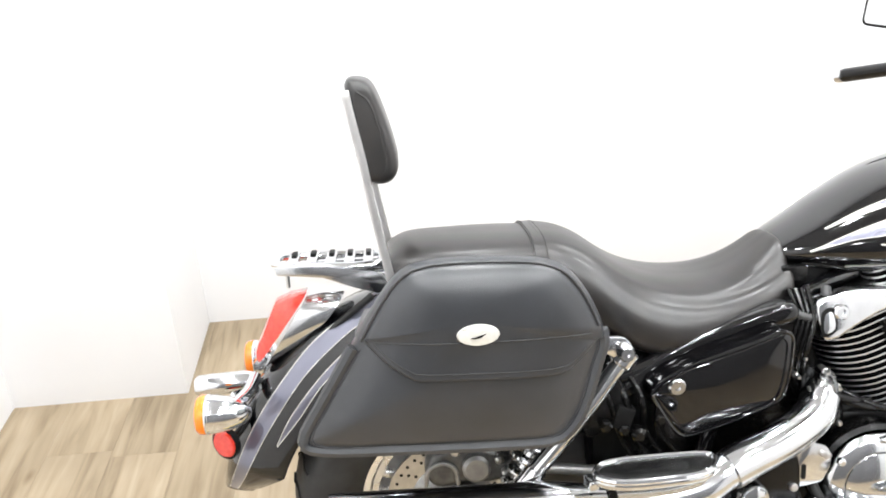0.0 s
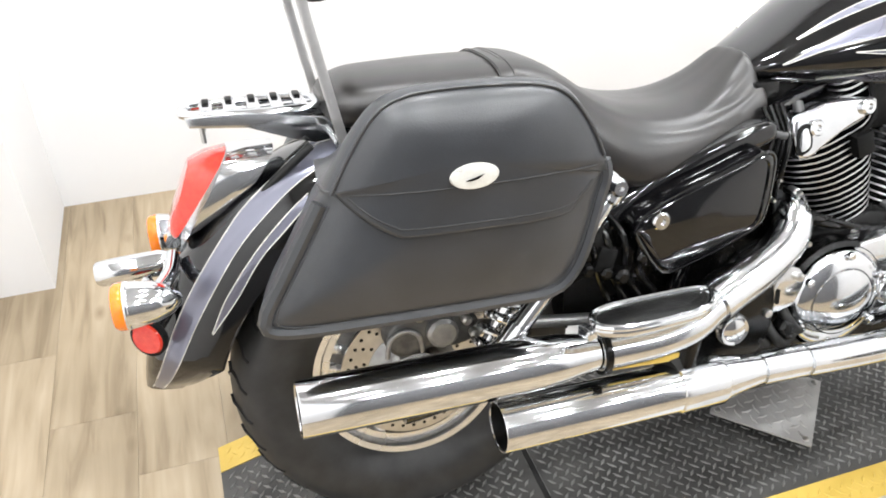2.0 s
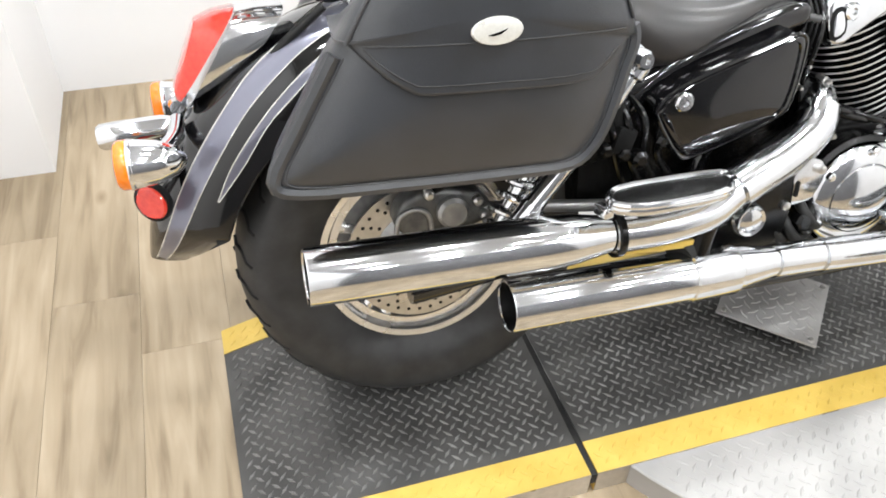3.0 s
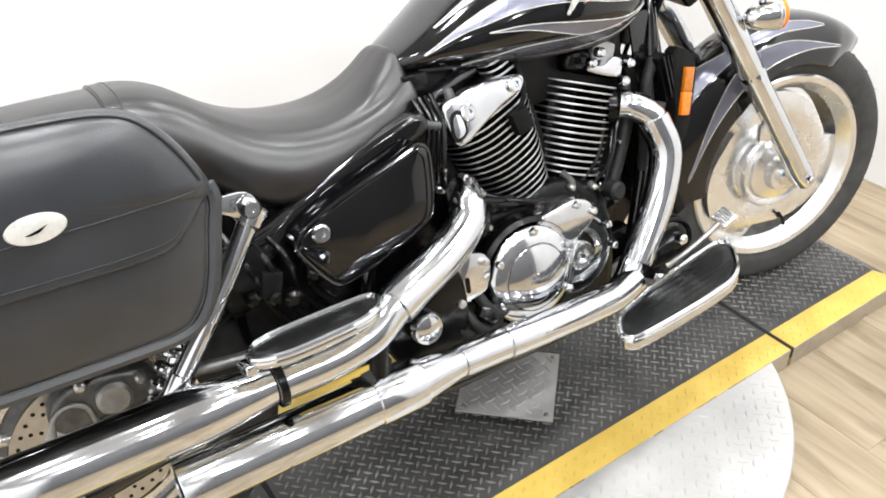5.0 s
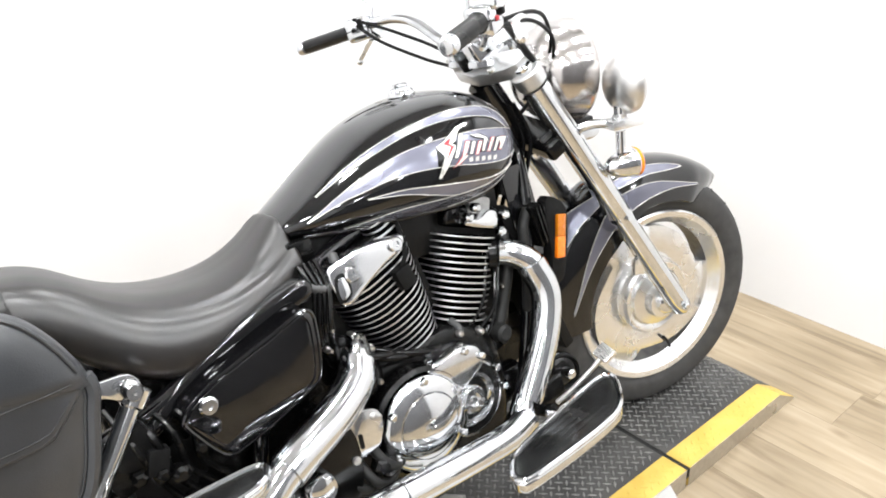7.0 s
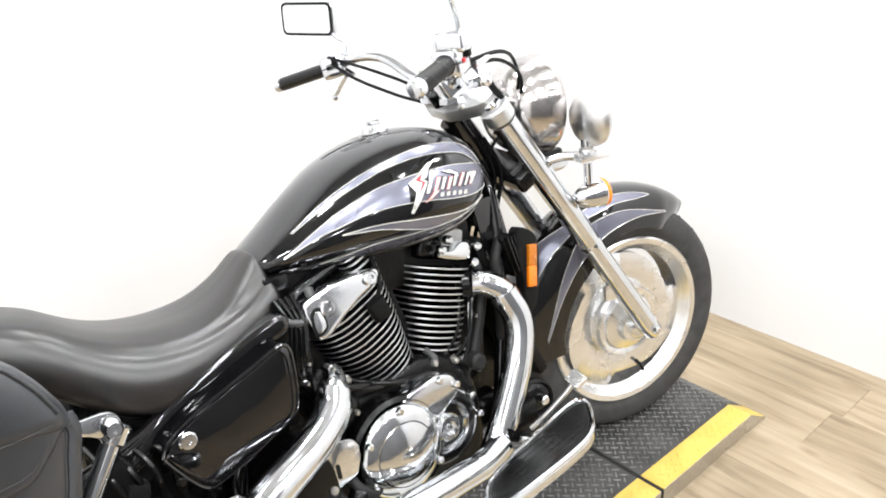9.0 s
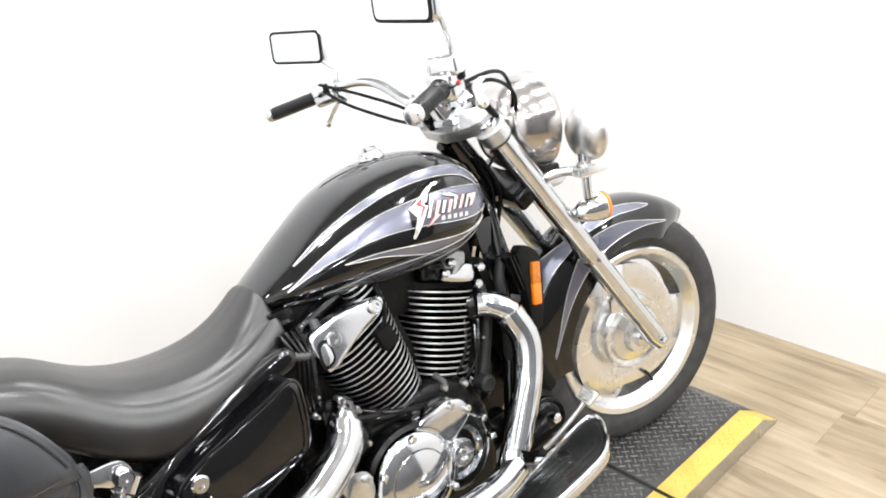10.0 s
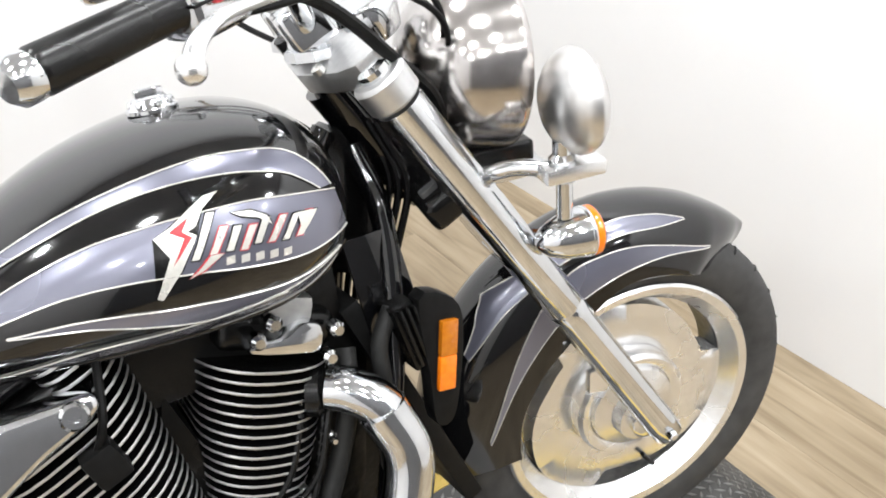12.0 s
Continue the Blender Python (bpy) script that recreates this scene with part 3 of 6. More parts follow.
# fenders: swept round the axle
def fender(c, r_top, half_w, drop, a0, a1, n=48, thick=0.004, taper=0.03, deep=None):
    """A crowned guard between two angles; a ring of points across at each step."""
    rings = []
    for k in range(n + 1):
        u = k / n
        a = radians(a0 + (a1 - a0) * u)
        w = half_w * min(1.0, (max(0, (1 - u)) / taper) ** 0.5 if taper else 1, 1.0)
        w = max(w, half_w * 0.25)
        f = min(1.0, max(0.0, (u - 0.40) / 0.28))
        dr = drop if deep is None else deep + (drop - deep) * f * f * (3 - 2 * f)
        dr *= 1 - 0.5 * max(0, 1 - (1 - u) / 0.12)
        ring = []
        m2 = 15
        for side_r, flip in ((0.0, 1), (thick, -1)):
            row = []
            for j in range(m2):
                v = -1 + 2 * j / (m2 - 1)
                ang = v * math.pi / 2
                y = (w - side_r) * math.copysign(abs(math.sin(ang)) ** 0.8, v)
                rad = r_top - side_r - dr * (1 - abs(math.cos(ang)) ** 0.75)
                row.append(c + Vector((rad * math.cos(a), y, rad * math.sin(a))))
            ring += row[::flip]
        rings.append(ring)
    bm = bmesh.new()
    skin(bm, rings, True, True)
    return bm


rear_fender = part("rear_fender", fender(Vector((0.028, 0, 0.328)), 0.471, 0.122, 0.118, 70, 173, 56, 0.004, 0.13), PAINT, bike, "gloss black rear mudguard")
FF = Vector((1.696, -0.006, 0.343))
front_fender = part("front_fender", fender(FF, 0.369, 0.090, 0.105, 186, 46, 56, 0.003, 0.15, deep=0.148), PAINT, bike, "gloss black front mudguard", STEER)

# ---- seat ----


def loft_side(stations, n=28, power=2.6, ridge=0.0, crowns=None):
    """Rings across the bike: (x, z bottom, z of widest, z top, half width); crowns: the upper half's squareness at each."""
    rings = []
    st = catmull([(x, a, b, c) for x, a, b, c, w in stations], 5)
    ws = catmull([(v[-1], c, 0) for v, c in zip(stations, crowns or [power] * len(stations))], 5)
    lower = power
    for (x, zb, zm, zt), (w, upper, _) in zip(st, ws):
        ring = []
        for k in range(n):
            a = 2 * math.pi * k / n
            ca, sa = math.cos(a), math.sin(a)
            power = upper if sa > 0 else lower
            g = 1 + ridge * math.exp(-((math.degrees(math.atan2(sa, abs(ca))) - 40) / 13) ** 2)
            y = g * w * math.copysign(abs(ca) ** (2 / power), ca)
            z = zm + g * (zt - zm if sa > 0 else zm - zb) * math.copysign(abs(sa) ** (2 / power), sa)
            ring.append(Vector((x, y, z)))
        rings.append(ring)
    bm = bmesh.new()
    skin(bm, rings, True, True)
    return bm


def saddle(stations, steps=5):
    """Half sections (x, crown z, crease half width, crease z, lower half width, lower z) swept into a scooped seat."""
    rings = []
    rows = np.array([tuple(v) for v in catmull(stations, steps)])
    for _ in range(6):
        rows[1:-1] = (rows[:-2] + 2 * rows[1:-1] + rows[2:]) / 4
    for x, zc, yc, ze, yl, zl in rows:
        h = ze - zl
        d, w = zc - ze, yl - yc
        half = [(0.0, zc), (0.50 * yc, zc - 0.10 * d), (0.84 * yc, zc - 0.52 * d), (yc, ze), (yc + 0.46 * w, ze - 0.14 * h), (yc + 0.84 * w, ze - 0.36 * h), (yl, ze - 0.64 * h), (yl - 0.003, zl + 0.12 * h), (yl - 0.020, zl)]
        fine = [tuple(v[:2]) for v in catmull([(*p, 0) for p in half], 5)]
        rings.append([Vector((x, -y, z)) for y, z in fine] + [Vector((x, y, z)) for y, z in fine[:0:-1]])
    bm = bmesh.new()
    skin(bm, rings, True, True)
    return bm


SADDLE = [(0.210, 0.890, 0.096, 0.876, 0.120, 0.800), (0.255, 0.884, 0.104, 0.868, 0.136, 0.768), (0.305, 0.862, 0.116, 0.843, 0.154, 0.722), (0.355, 0.824, 0.126, 0.802, 0.168, 0.684), (0.410, 0.796, 0.131, 0.772, 0.174, 0.662),
          (0.465, 0.782, 0.132, 0.757, 0.172, 0.664), (0.525, 0.777, 0.129, 0.753, 0.163, 0.687), (0.580, 0.785, 0.116, 0.760, 0.148, 0.710), (0.628, 0.808, 0.103, 0.772, 0.135, 0.722), (0.658, 0.830, 0.094, 0.786, 0.126, 0.730),
          (0.676, 0.844, 0.090, 0.796, 0.121, 0.735), (0.688, 0.848, 0.086, 0.800, 0.118, 0.739), (0.693, 0.844, 0.078, 0.800, 0.110, 0.746)]
seat = part("seat", saddle(SADDLE), LEATHER, bike, "black leather rider seat", sharp=75)
part("pillion_pad", loft_side([(-0.078, 0.825, 0.843, 0.856, 0.085), (-0.068, 0.81, 0.843, 0.870, 0.10), (-0.03, 0.80, 0.843, 0.886, 0.112), (0.05, 0.80, 0.846, 0.888, 0.12), (0.12, 0.80, 0.847, 0.888, 0.121), (0.20, 0.80, 0.843, 0.886, 0.12)], 48, 2.5, 0.008), LEATHER, seat, "black leather pillion pad")


def band(x0, x1, w, zb, zm, zt, off):
    return loft_side([(x0, zb - off, zm, zt + off, w + off), ((x0 + x1) / 2, zb - off, zm, zt + off * 1.2, w + off * 1.2), (x1, zb - off, zm, zt + off, w + off)], 36, 2.75)


part("seat_strap", band(0.192, 0.220, 0.1195, 0.80, 0.843, 0.8865, 0.0022), LEATHER, seat, "black leather strap across the seat")
for sx in (0.195, 0.217):
    part("stitching", tube([(sx, 0.1224 * math.copysign(abs(math.cos(a)) ** 0.727, math.cos(a)), 0.843 + 0.0462 * abs(math.sin(a)) ** 0.727) for a in (radians(v) for v in range(4, 177, 6))], 0.0008, 6, 1), THREAD, seat)
def smooth_open(pts, steps=4):
    return [tuple(v[:2]) for v in catmull([(*p, 0) for p in pts], steps)]


# ---- sissy bar, backrest, rack ----
sissy = part("sissy_bar", bmesh.new(), CHROME, bike, "chrome sissy bar with a padded backrest")
STRIP = [(-0.060, 0.775), (-0.073, 0.84), (-0.085, 0.906), (-0.099, 0.985), (-0.108, 1.047), (-0.122, 1.121), (-0.131, 1.172)]
strip_mid = smooth_open(STRIP, 4)
strip_ol = [(x - 0.008, z) for x, z in strip_mid] + [(x + 0.008, z) for x, z in strip_mid[::-1]]
for s in (-1, 1):
    part("upright", slab(strip_ol, 0.009, side(s * 0.127), 0.003), SATIN, sissy)
pad_side = smooth_outline([(-0.132, 1.181), (-0.105, 1.190), (-0.082, 1.172), (-0.058, 1.104), (-0.045, 1.044), (-0.054, 1.013), (-0.079, 1.004), (-0.103, 1.018), (-0.118, 1.097)], 4)
pad = bmesh.new()
cxp, czp = -0.09, 1.095
rings = []
for y, sc in ((-0.128, 0.55), (-0.127, 0.74), (-0.122, 0.88), (-0.112, 0.96), (-0.09, 1.0), (0.0, 1.03), (0.09, 1.0), (0.112, 0.96), (0.122, 0.88), (0.127, 0.74), (0.128, 0.55)):
    rings.append([Vector((cxp + (x - cxp) * sc, y, czp + (z - czp) * (0.5 + 0.5 * sc))) for x, z in pad_side])
skin(pad, rings)
backrest = part("backrest_pad", pad, LEATHER, sissy, "black leather backrest pad", sharp=70)
part("pad_seam", tube([(-0.110, -0.1285, 1.168), (-0.090, -0.1285, 1.15), (-0.074, -0.1280, 1.10), (-0.066, -0.1275, 1.045), (-0.072, -0.1265, 1.025)], 0.0018, 8, 6), LEATHER, backrest)
part("pad_back_plate", box(0.006, 0.16, 0.10, pose(-0.112, 0, 1.10, 0, 9, 0), 0.003), CHROME, sissy)

rack = part("luggage_rack", bmesh.new(), CHROME, bike, "chrome luggage rack with slotted top")
RACK = smooth_outline([(-0.292, 0.0), (-0.284, 0.030), (-0.20, 0.048), (-0.12, 0.048), (-0.092, 0.034), (-0.088, 0.0), (-0.092, -0.034), (-0.12, -0.048), (-0.20, -0.048), (-0.284, -0.030)], 4)
rack_at = lambda x, y, z=0.0: (x, y, 0.846 + (x + 0.19) * -0.03 + z)
part("rack_rim", tube([rack_at(x, y) for x, y in RACK] + [rack_at(*RACK[0])], 0.0085, 10, 1, flat=0.8), CHROME, rack)
for k, xx in enumerate((-0.258, -0.222, -0.186, -0.150, -0.114)):
    hw = 0.036 if k == 0 else 0.045
    part("rack_slat", box(0.020, 2 * hw, 0.007, Matrix.Translation(rack_at(xx, 0, 0.003)) @ Matrix.Rotation(radians(2), 4, "Y"), 0.002), CHROME, rack)
    part("slat_pad", box(0.011, 0.034, 0.004, Matrix.Translation(rack_at(xx, 0.026 if k else 0.018, 0.0085)), 0.0015), MATT, rack)
part("rack_spine", box(0.19, 0.018, 0.008, Matrix.Translation(rack_at(-0.19, 0, -0.004)), 0.002), CHROME, rack)
for yy in (-0.04, 0.04):
    part("rack_bolt", lathe([(0.004, -0.03), (0.004, 0), (0.007, 0.002), (0.007, 0.008), (0, 0.009)], 10, Matrix.Translation(rack_at(-0.268, yy, -0.012))), STEEL, rack)
part("rack_mount", slab([(-0.290, 0.852), (-0.19, 0.848), (-0.066, 0.826), (-0.05, 0.795), (-0.10, 0.790), (-0.14, 0.802), (-0.20, 0.826), (-0.285, 0.836)], 0.008, side(-0.058), 0.003), CHROME, rack)
part("rack_mount", slab([(-0.290, 0.852), (-0.19, 0.848), (-0.066, 0.826), (-0.05, 0.795), (-0.10, 0.790), (-0.14, 0.802), (-0.20, 0.826), (-0.285, 0.836)], 0.008, side(0.058), 0.003), CHROME, rack)
for s in (-1, 1):
    part("rack_arm", tube([(-0.07, s * 0.127, 0.800), (-0.072, s * 0.10, 0.803), (-0.075, s * 0.058, 0.806)], 0.009, 10, 3), CHROME, rack)

# ---- tail light, indicators, number plate holder ----
tail = bmesh.new()
rings = []
for x0, z0, x1, z1, w in ((-0.165, 0.785, -0.215, 0.722, 0.062), (-0.205, 0.788, -0.275, 0.675, 0.062), (-0.237, 0.784, -0.334, 0.640, 0.06)):
    rings.append([Vector((x0 + (x1 - x0) * (0.5 - 0.5 * sa), w * ca, z0 + (z1 - z0) * (0.5 - 0.5 * sa))) for ca, sa in ((math.copysign(abs(math.cos(a)) ** 0.6, math.cos(a)), math.copysign(abs(math.sin(a)) ** 0.6, math.sin(a))) for a in (2 * math.pi * k / 28 for k in range(28)))])
skin(tail, rings)
tail_light = part("tail_light", tail, CHROME, bike, "chrome tail light housing")
lens = bmesh.new()
rings = []
for x0, z0, x1, z1, w in ((-0.238, 0.787, -0.343, 0.652, 0.058), (-0.272, 0.783, -0.346, 0.655, 0.054), (-0.300, 0.772, -0.348, 0.662, 0.046), (-0.311, 0.752, -0.348, 0.676, 0.03)):
    rings.append([Vector((x0 + (x1 - x0) * (0.5 - 0.5 * sa), w * ca, z0 + (z1 - z0) * (0.5 - 0.5 * sa))) for ca, sa in ((math.copysign(abs(math.cos(a)) ** 0.6, math.cos(a)), math.copysign(abs(math.sin(a)) ** 0.6, math.sin(a))) for a in (2 * math.pi * k / 28 for k in range(28)))])
skin(lens, rings)
part("tail_lens", lens, REDLENS, tail_light, "red plastic tail lens")
part("tail_gasket", tube([(-0.11, -0.075, 0.79), (-0.19, -0.070, 0.725), (-0.25, -0.068, 0.655), (-0.30, -0.064, 0.59)], 0.007, 10, 5), RUBBER, tail_light)


def bullet_signal(p, d, r, length, parent, m=None, lens_len=0.028, back=None):
    """A chrome bullet indicator at p whose lens faces d."""
    mm = (m or Matrix()) @ along(p, Vector(p) + Vector(d))
    body = part("turn_signal", lathe([(0.0, -length), (r * 0.25, -length * 0.97), (r * 0.6, -length * 0.8), (r * 0.88, -length * 0.5), (r, -length * 0.15), (r * 1.02, 0.0), (r * 1.02, 0.004)], 32, caps=False), CHROME, parent, "chrome bullet indicator", mm)
    part("lens", lathe([(r * 1.0, -0.002), (r * 1.03, 0.001), (r * 1.02, lens_len * 0.6), (r * 0.9, lens_len * 0.85), (r * 0.5, lens_len), (0, lens_len)], 32, caps=False), AMBER, body, "amber plastic lens", mm)
    part("visor_ring", lathe([(r * 1.0, -0.006), (r * 1.045, -0.004), (r * 1.045, 0.0), (r * 1.0, 0.002)], 32, caps=False), CHROME, body, "", mm)
    return body


for s in (-1, 1):
    px, py, pz = (-0.412, -0.178, 0.620) if s < 0 else (-0.378, 0.130, 0.608)
    sg = bullet_signal((px, py, pz), (-1, 0, 0.02), 0.0345, 0.078, bike, None, 0.020)
    part("stem", tube([(px + 0.035, py * 0.9, pz), (-0.355, py * 0.55, 0.622), (-0.35, py * 0.2, 0.628)], 0.012, 12, 4), CHROME, sg)
holder = part("plate_light", lathe([(0.0, -0.002), (0.017, 0.0), (0.021, 0.006), (0.022, 0.03), (0.022, 0.10), (0.018, 0.115), (0, 0.118)], 28, along((-0.475, 0.0, 0.602), (-0.36, 0.0, 0.606))), CHROME, bike, "chrome number plate lamp")
part("plate_bracket", box(0.012, 0.11, 0.05, pose(-0.35, 0, 0.585, 0, 20, 0), 0.003), BLACK, holder)
part("lamp_arm", tube([(-0.40, -0.01, 0.585), (-0.385, -0.03, 0.565), (-0.36, -0.03, 0.56)], 0.009, 12, 3), CHROME, holder)
for s in (-1,):
    rr = part("reflector", lathe([(0.0, 0.0), (0.026, 0.0), (0.027, 0.008), (0.024, 0.012), (0, 0.013)], 28, along((-0.398, -0.118, 0.534), (-0.437, -0.180, 0.534))), REDLENS, bike, "round red side reflector")
    part("bezel", lathe([(0.026, -0.002), (0.031, -0.002), (0.031, 0.008), (0.027, 0.009)], 28, along((-0.398, -0.118, 0.534), (-0.437, -0.180, 0.534)), caps=False), MATT, rr)
    part("reflector_arm", tube([(-0.391, -0.112, 0.534), (-0.37, -0.095, 0.555), (-0.345, -0.06, 0.59)], 0.008, 10, 4), BLACK, rr)

from mathutils.bvhtree import BVHTree

def surface_tree(ob):
    me = ob.data
    return BVHTree.FromPolygons([v.co for v in me.vertices], [p.vertices for p in me.polygons])


def on_side(tree, x, z, s, lift):
    """The point of a surface beside the bike at x, z, lifted off along its normal."""
    hit, normal, _, _ = tree.ray_cast(Vector((x, s * 0.6, z)), Vector((0, -s, 0)))
    if hit is None:
        hit, normal, _, _ = tree.find_nearest(Vector((x, s * 0.15, z)))
    if normal.y * s < 0:
        normal = -normal
    return hit + normal * lift


# ---- saddlebags ----
BAG = [(-0.232, 0.632), (-0.199, 0.690), (-0.159, 0.755), (-0.130, 0.802), (-0.103, 0.848), (-0.066, 0.897), (-0.030, 0.916), (0.023, 0.921), (0.108, 0.918), (0.168, 0.910), (0.205, 0.891), (0.236, 0.849), (0.257, 0.801), (0.265, 0.770), (0.255, 0.735), (0.236, 0.668), (0.214, 0.624), (0.180, 0.601), (0.100, 0.600), (-0.081, 0.606), (-0.200, 0.613)]
FLAP_LOW = [(0.262, 0.778), (0.245, 0.775), (0.211, 0.745), (0.180, 0.730), (0.06, 0.733), (-0.029, 0.737), (-0.050, 0.743), (-0.082, 0.765), (-0.120, 0.803), (-0.130, 0.806)]


def bag(s):
    """A soft-edged leather saddlebag on one side."""
    ol = smooth_outline(BAG, 3)
    cx = sum(p[0] for p in ol) / len(ol)
    cz = sum(p[1] for p in ol) / len(ol)
    rings = []
    for y, sc in ((0.165, 0.66), (0.168, 0.76), (0.185, 0.84), (0.225, 0.91), (0.27, 0.965), (0.308, 0.997), (0.326, 0.992), (0.338, 0.975), (0.346, 0.94), (0.356, 0.84), (0.366, 0.62), (0.371, 0.35), (0.372, 0.12)):
        fall = 0.010 + 0.62 * max(0.0, 0.325 - y) ** 1.0
        rings.append([Vector((cx + (x - cx) * sc, s * y, cz + (z - cz) * sc - fall * max(0.0, (z - 0.78) / 0.14))) for x, z in ol])
    bm = bmesh.new()
    skin(bm, rings)
    b = part("saddlebag", bm, VINYL, bike, "black leather saddlebag with piped edges", sharp=80)
    body_face = surface_tree(b)
    # lid flap over the upper half
    lid = [p for p in ol if p[1] > 0.79] + smooth_open(FLAP_LOW)
    rings = []
    lx, lz = cx, 0.83
    for y, sc, dz in ((0.19, 0.95, 0.112), (0.225, 0.97, 0.080), (0.27, 0.992, 0.045), (0.315, 1.012, 0.014), (0.336, 1.008, 0), (0.350, 0.985, 0), (0.357, 0.955, 0), (0.364, 0.88, 0), (0.373, 0.70, 0), (0.380, 0.45, 0), (0.383, 0.2, 0), (0.3835, 0.08, 0)):
        ring = []
        for x, z in lid:
            px, pz = lx + (x - lx) * sc, lz + (z - lz) * sc - dz * max(0.0, (z - 0.80) / 0.12)
            under = abs(on_side(body_face, px, pz, s, 0).y)
            ring.append(Vector((px, s * (max(y, under + (0.0075 if sc < 1 else 0.002)) if y > 0.32 else y), pz)))
        rings.append(ring)
    bm = bmesh.new()
    skin(bm, rings)
    fl = part("flap", bm, VINYL, b, "black leather lid flap", sharp=80)
    lid_face = surface_tree(fl)
    for off, rad in ((0.972, 0.0105), (0.925, 0.0014)):
        pts = [tuple(on_side(body_face, cx + (x - cx) * off, cz + (z - cz) * off, s, rad * 0.2)) for x, z in ol if z < 0.80]
        k = max(range(len(pts)), key=lambda i: abs(pts[i][0] - pts[i - 1][0]) + abs(pts[i][2] - pts[i - 1][2]))
        pts = pts[k:] + pts[:k]
        part("piping", tube(pts, rad, 8, 1), VINYL, b)
    pts = [tuple(on_side(lid_face, lx + (x - lx) * 0.955, lz + (z - lz) * 0.955, s, 0.001)) for x, z in ol if z > 0.80]
    k = max(range(len(pts)), key=lambda i: abs(pts[i][0] - pts[i - 1][0]) + abs(pts[i][2] - pts[i - 1][2]))
    part("piping", tube(pts[k:] + pts[:k], 0.003, 8, 1), VINYL, fl)
    part("stitching", tube([tuple(on_side(lid_face, x, z + 0.012, s, 0.0003)) for x, z in smooth_open(FLAP_LOW)[6:-6]], 0.0011, 6, 1), THREAD, fl)
    part("stitching", tube([tuple(on_side(lid_face, -0.10 + 0.335 * k / 24, 0.800 - 0.008 * k / 24, s, 0.0003)) for k in range(25)], 0.0013, 6, 1), THREAD, fl)
    em = part("emblem", lathe([(0.0, 0.0), (0.030, 0.0), (0.033, 0.002), (0.031, 0.005), (0.026, 0.0058), (0, 0.0058)], 40), BADGE, fl, "oval pale metal emblem", Matrix.Translation((0.056, s * 0.3825, 0.810)) @ (SIDE if s < 0 else pose(0, 0, 0, -90)) @ Matrix.Diagonal((1.0, 0.52, 1, 1)))
    mark = [(-0.013, -0.003), (0.000, 0.0), (0.012, 0.0035), (0.003, -0.0025), (-0.006, -0.004)]
    part("emblem_mark", slab(mark, 0.0012, Matrix.Translation((0.056, s * 0.389, 0.809)) @ SIDE), BLACK, em)
    return b


bag(-1)
bag(1).location.z = -0.13
for s in (-1, 1):
    st = part("bag_strut", tube([(0.322, s * 0.235, 0.690), (0.25, s * 0.245, 0.60), (0.165, s * 0.25, 0.50)], 0.0155, 16, 4), CHROME, bike, "chrome saddlebag support tube")
    part("clamp", lathe([(0.017, 0.0), (0.022, 0.004), (0.022, 0.03), (0.017, 0.034)], 20, along((0.315, s * 0.236, 0.682), (0.335, s * 0.233, 0.706))), CHROME, st)
    part("clamp_bolt", lathe([(0.015, 0.0), (0.015, 0.026), (0.011, 0.032), (0.005, 0.032), (0.005, 0.027), (0, 0.027)], 20, along((0.319, s * 0.248, 0.716), (0.319, s * 0.30, 0.718))), CHROME, st, "domed chrome bolt")
    part("bag_bracket", slab(smooth_outline([(0.258, 0.722), (0.262, 0.738), (0.29, 0.738), (0.325, 0.734), (0.338, 0.715), (0.328, 0.698), (0.305, 0.700), (0.285, 0.712)], 3), 0.012, side(s * 0.240), 0.004), CHROME, st)
    part("strut_foot", tube([(0.165, s * 0.25, 0.50), (0.14, s * 0.25, 0.47), (0.12, s * 0.24, 0.45)], 0.02, 14, 3), CHROME, st)

# ---- frame and side covers ----
chassis = part("frame", tube([(-0.06, -0.11, 0.66), (0.20, -0.135, 0.60), (0.34, -0.155, 0.625), (0.43, -0.158, 0.660), (0.52, -0.155, 0.694), (0.68, -0.13, 0.718), (0.76, -0.09, 0.76), (1.15, -0.04, 0.86), (1.24, -0.03, 0.93)], 0.0165, 14, 5), PAINT, bike, "gloss black tubular steel frame")
part("frame_rail", tube([(-0.06, 0.11, 0.66), (0.20, 0.135, 0.60), (0.34, 0.155, 0.625), (0.43, 0.158, 0.66), (0.52, 0.155, 0.694), (0.68, 0.13, 0.718), (0.76, 0.09, 0.76), (1.15, 0.04, 0.86), (1.24, 0.03, 0.93)], 0.0165, 14, 5), PAINT, chassis)
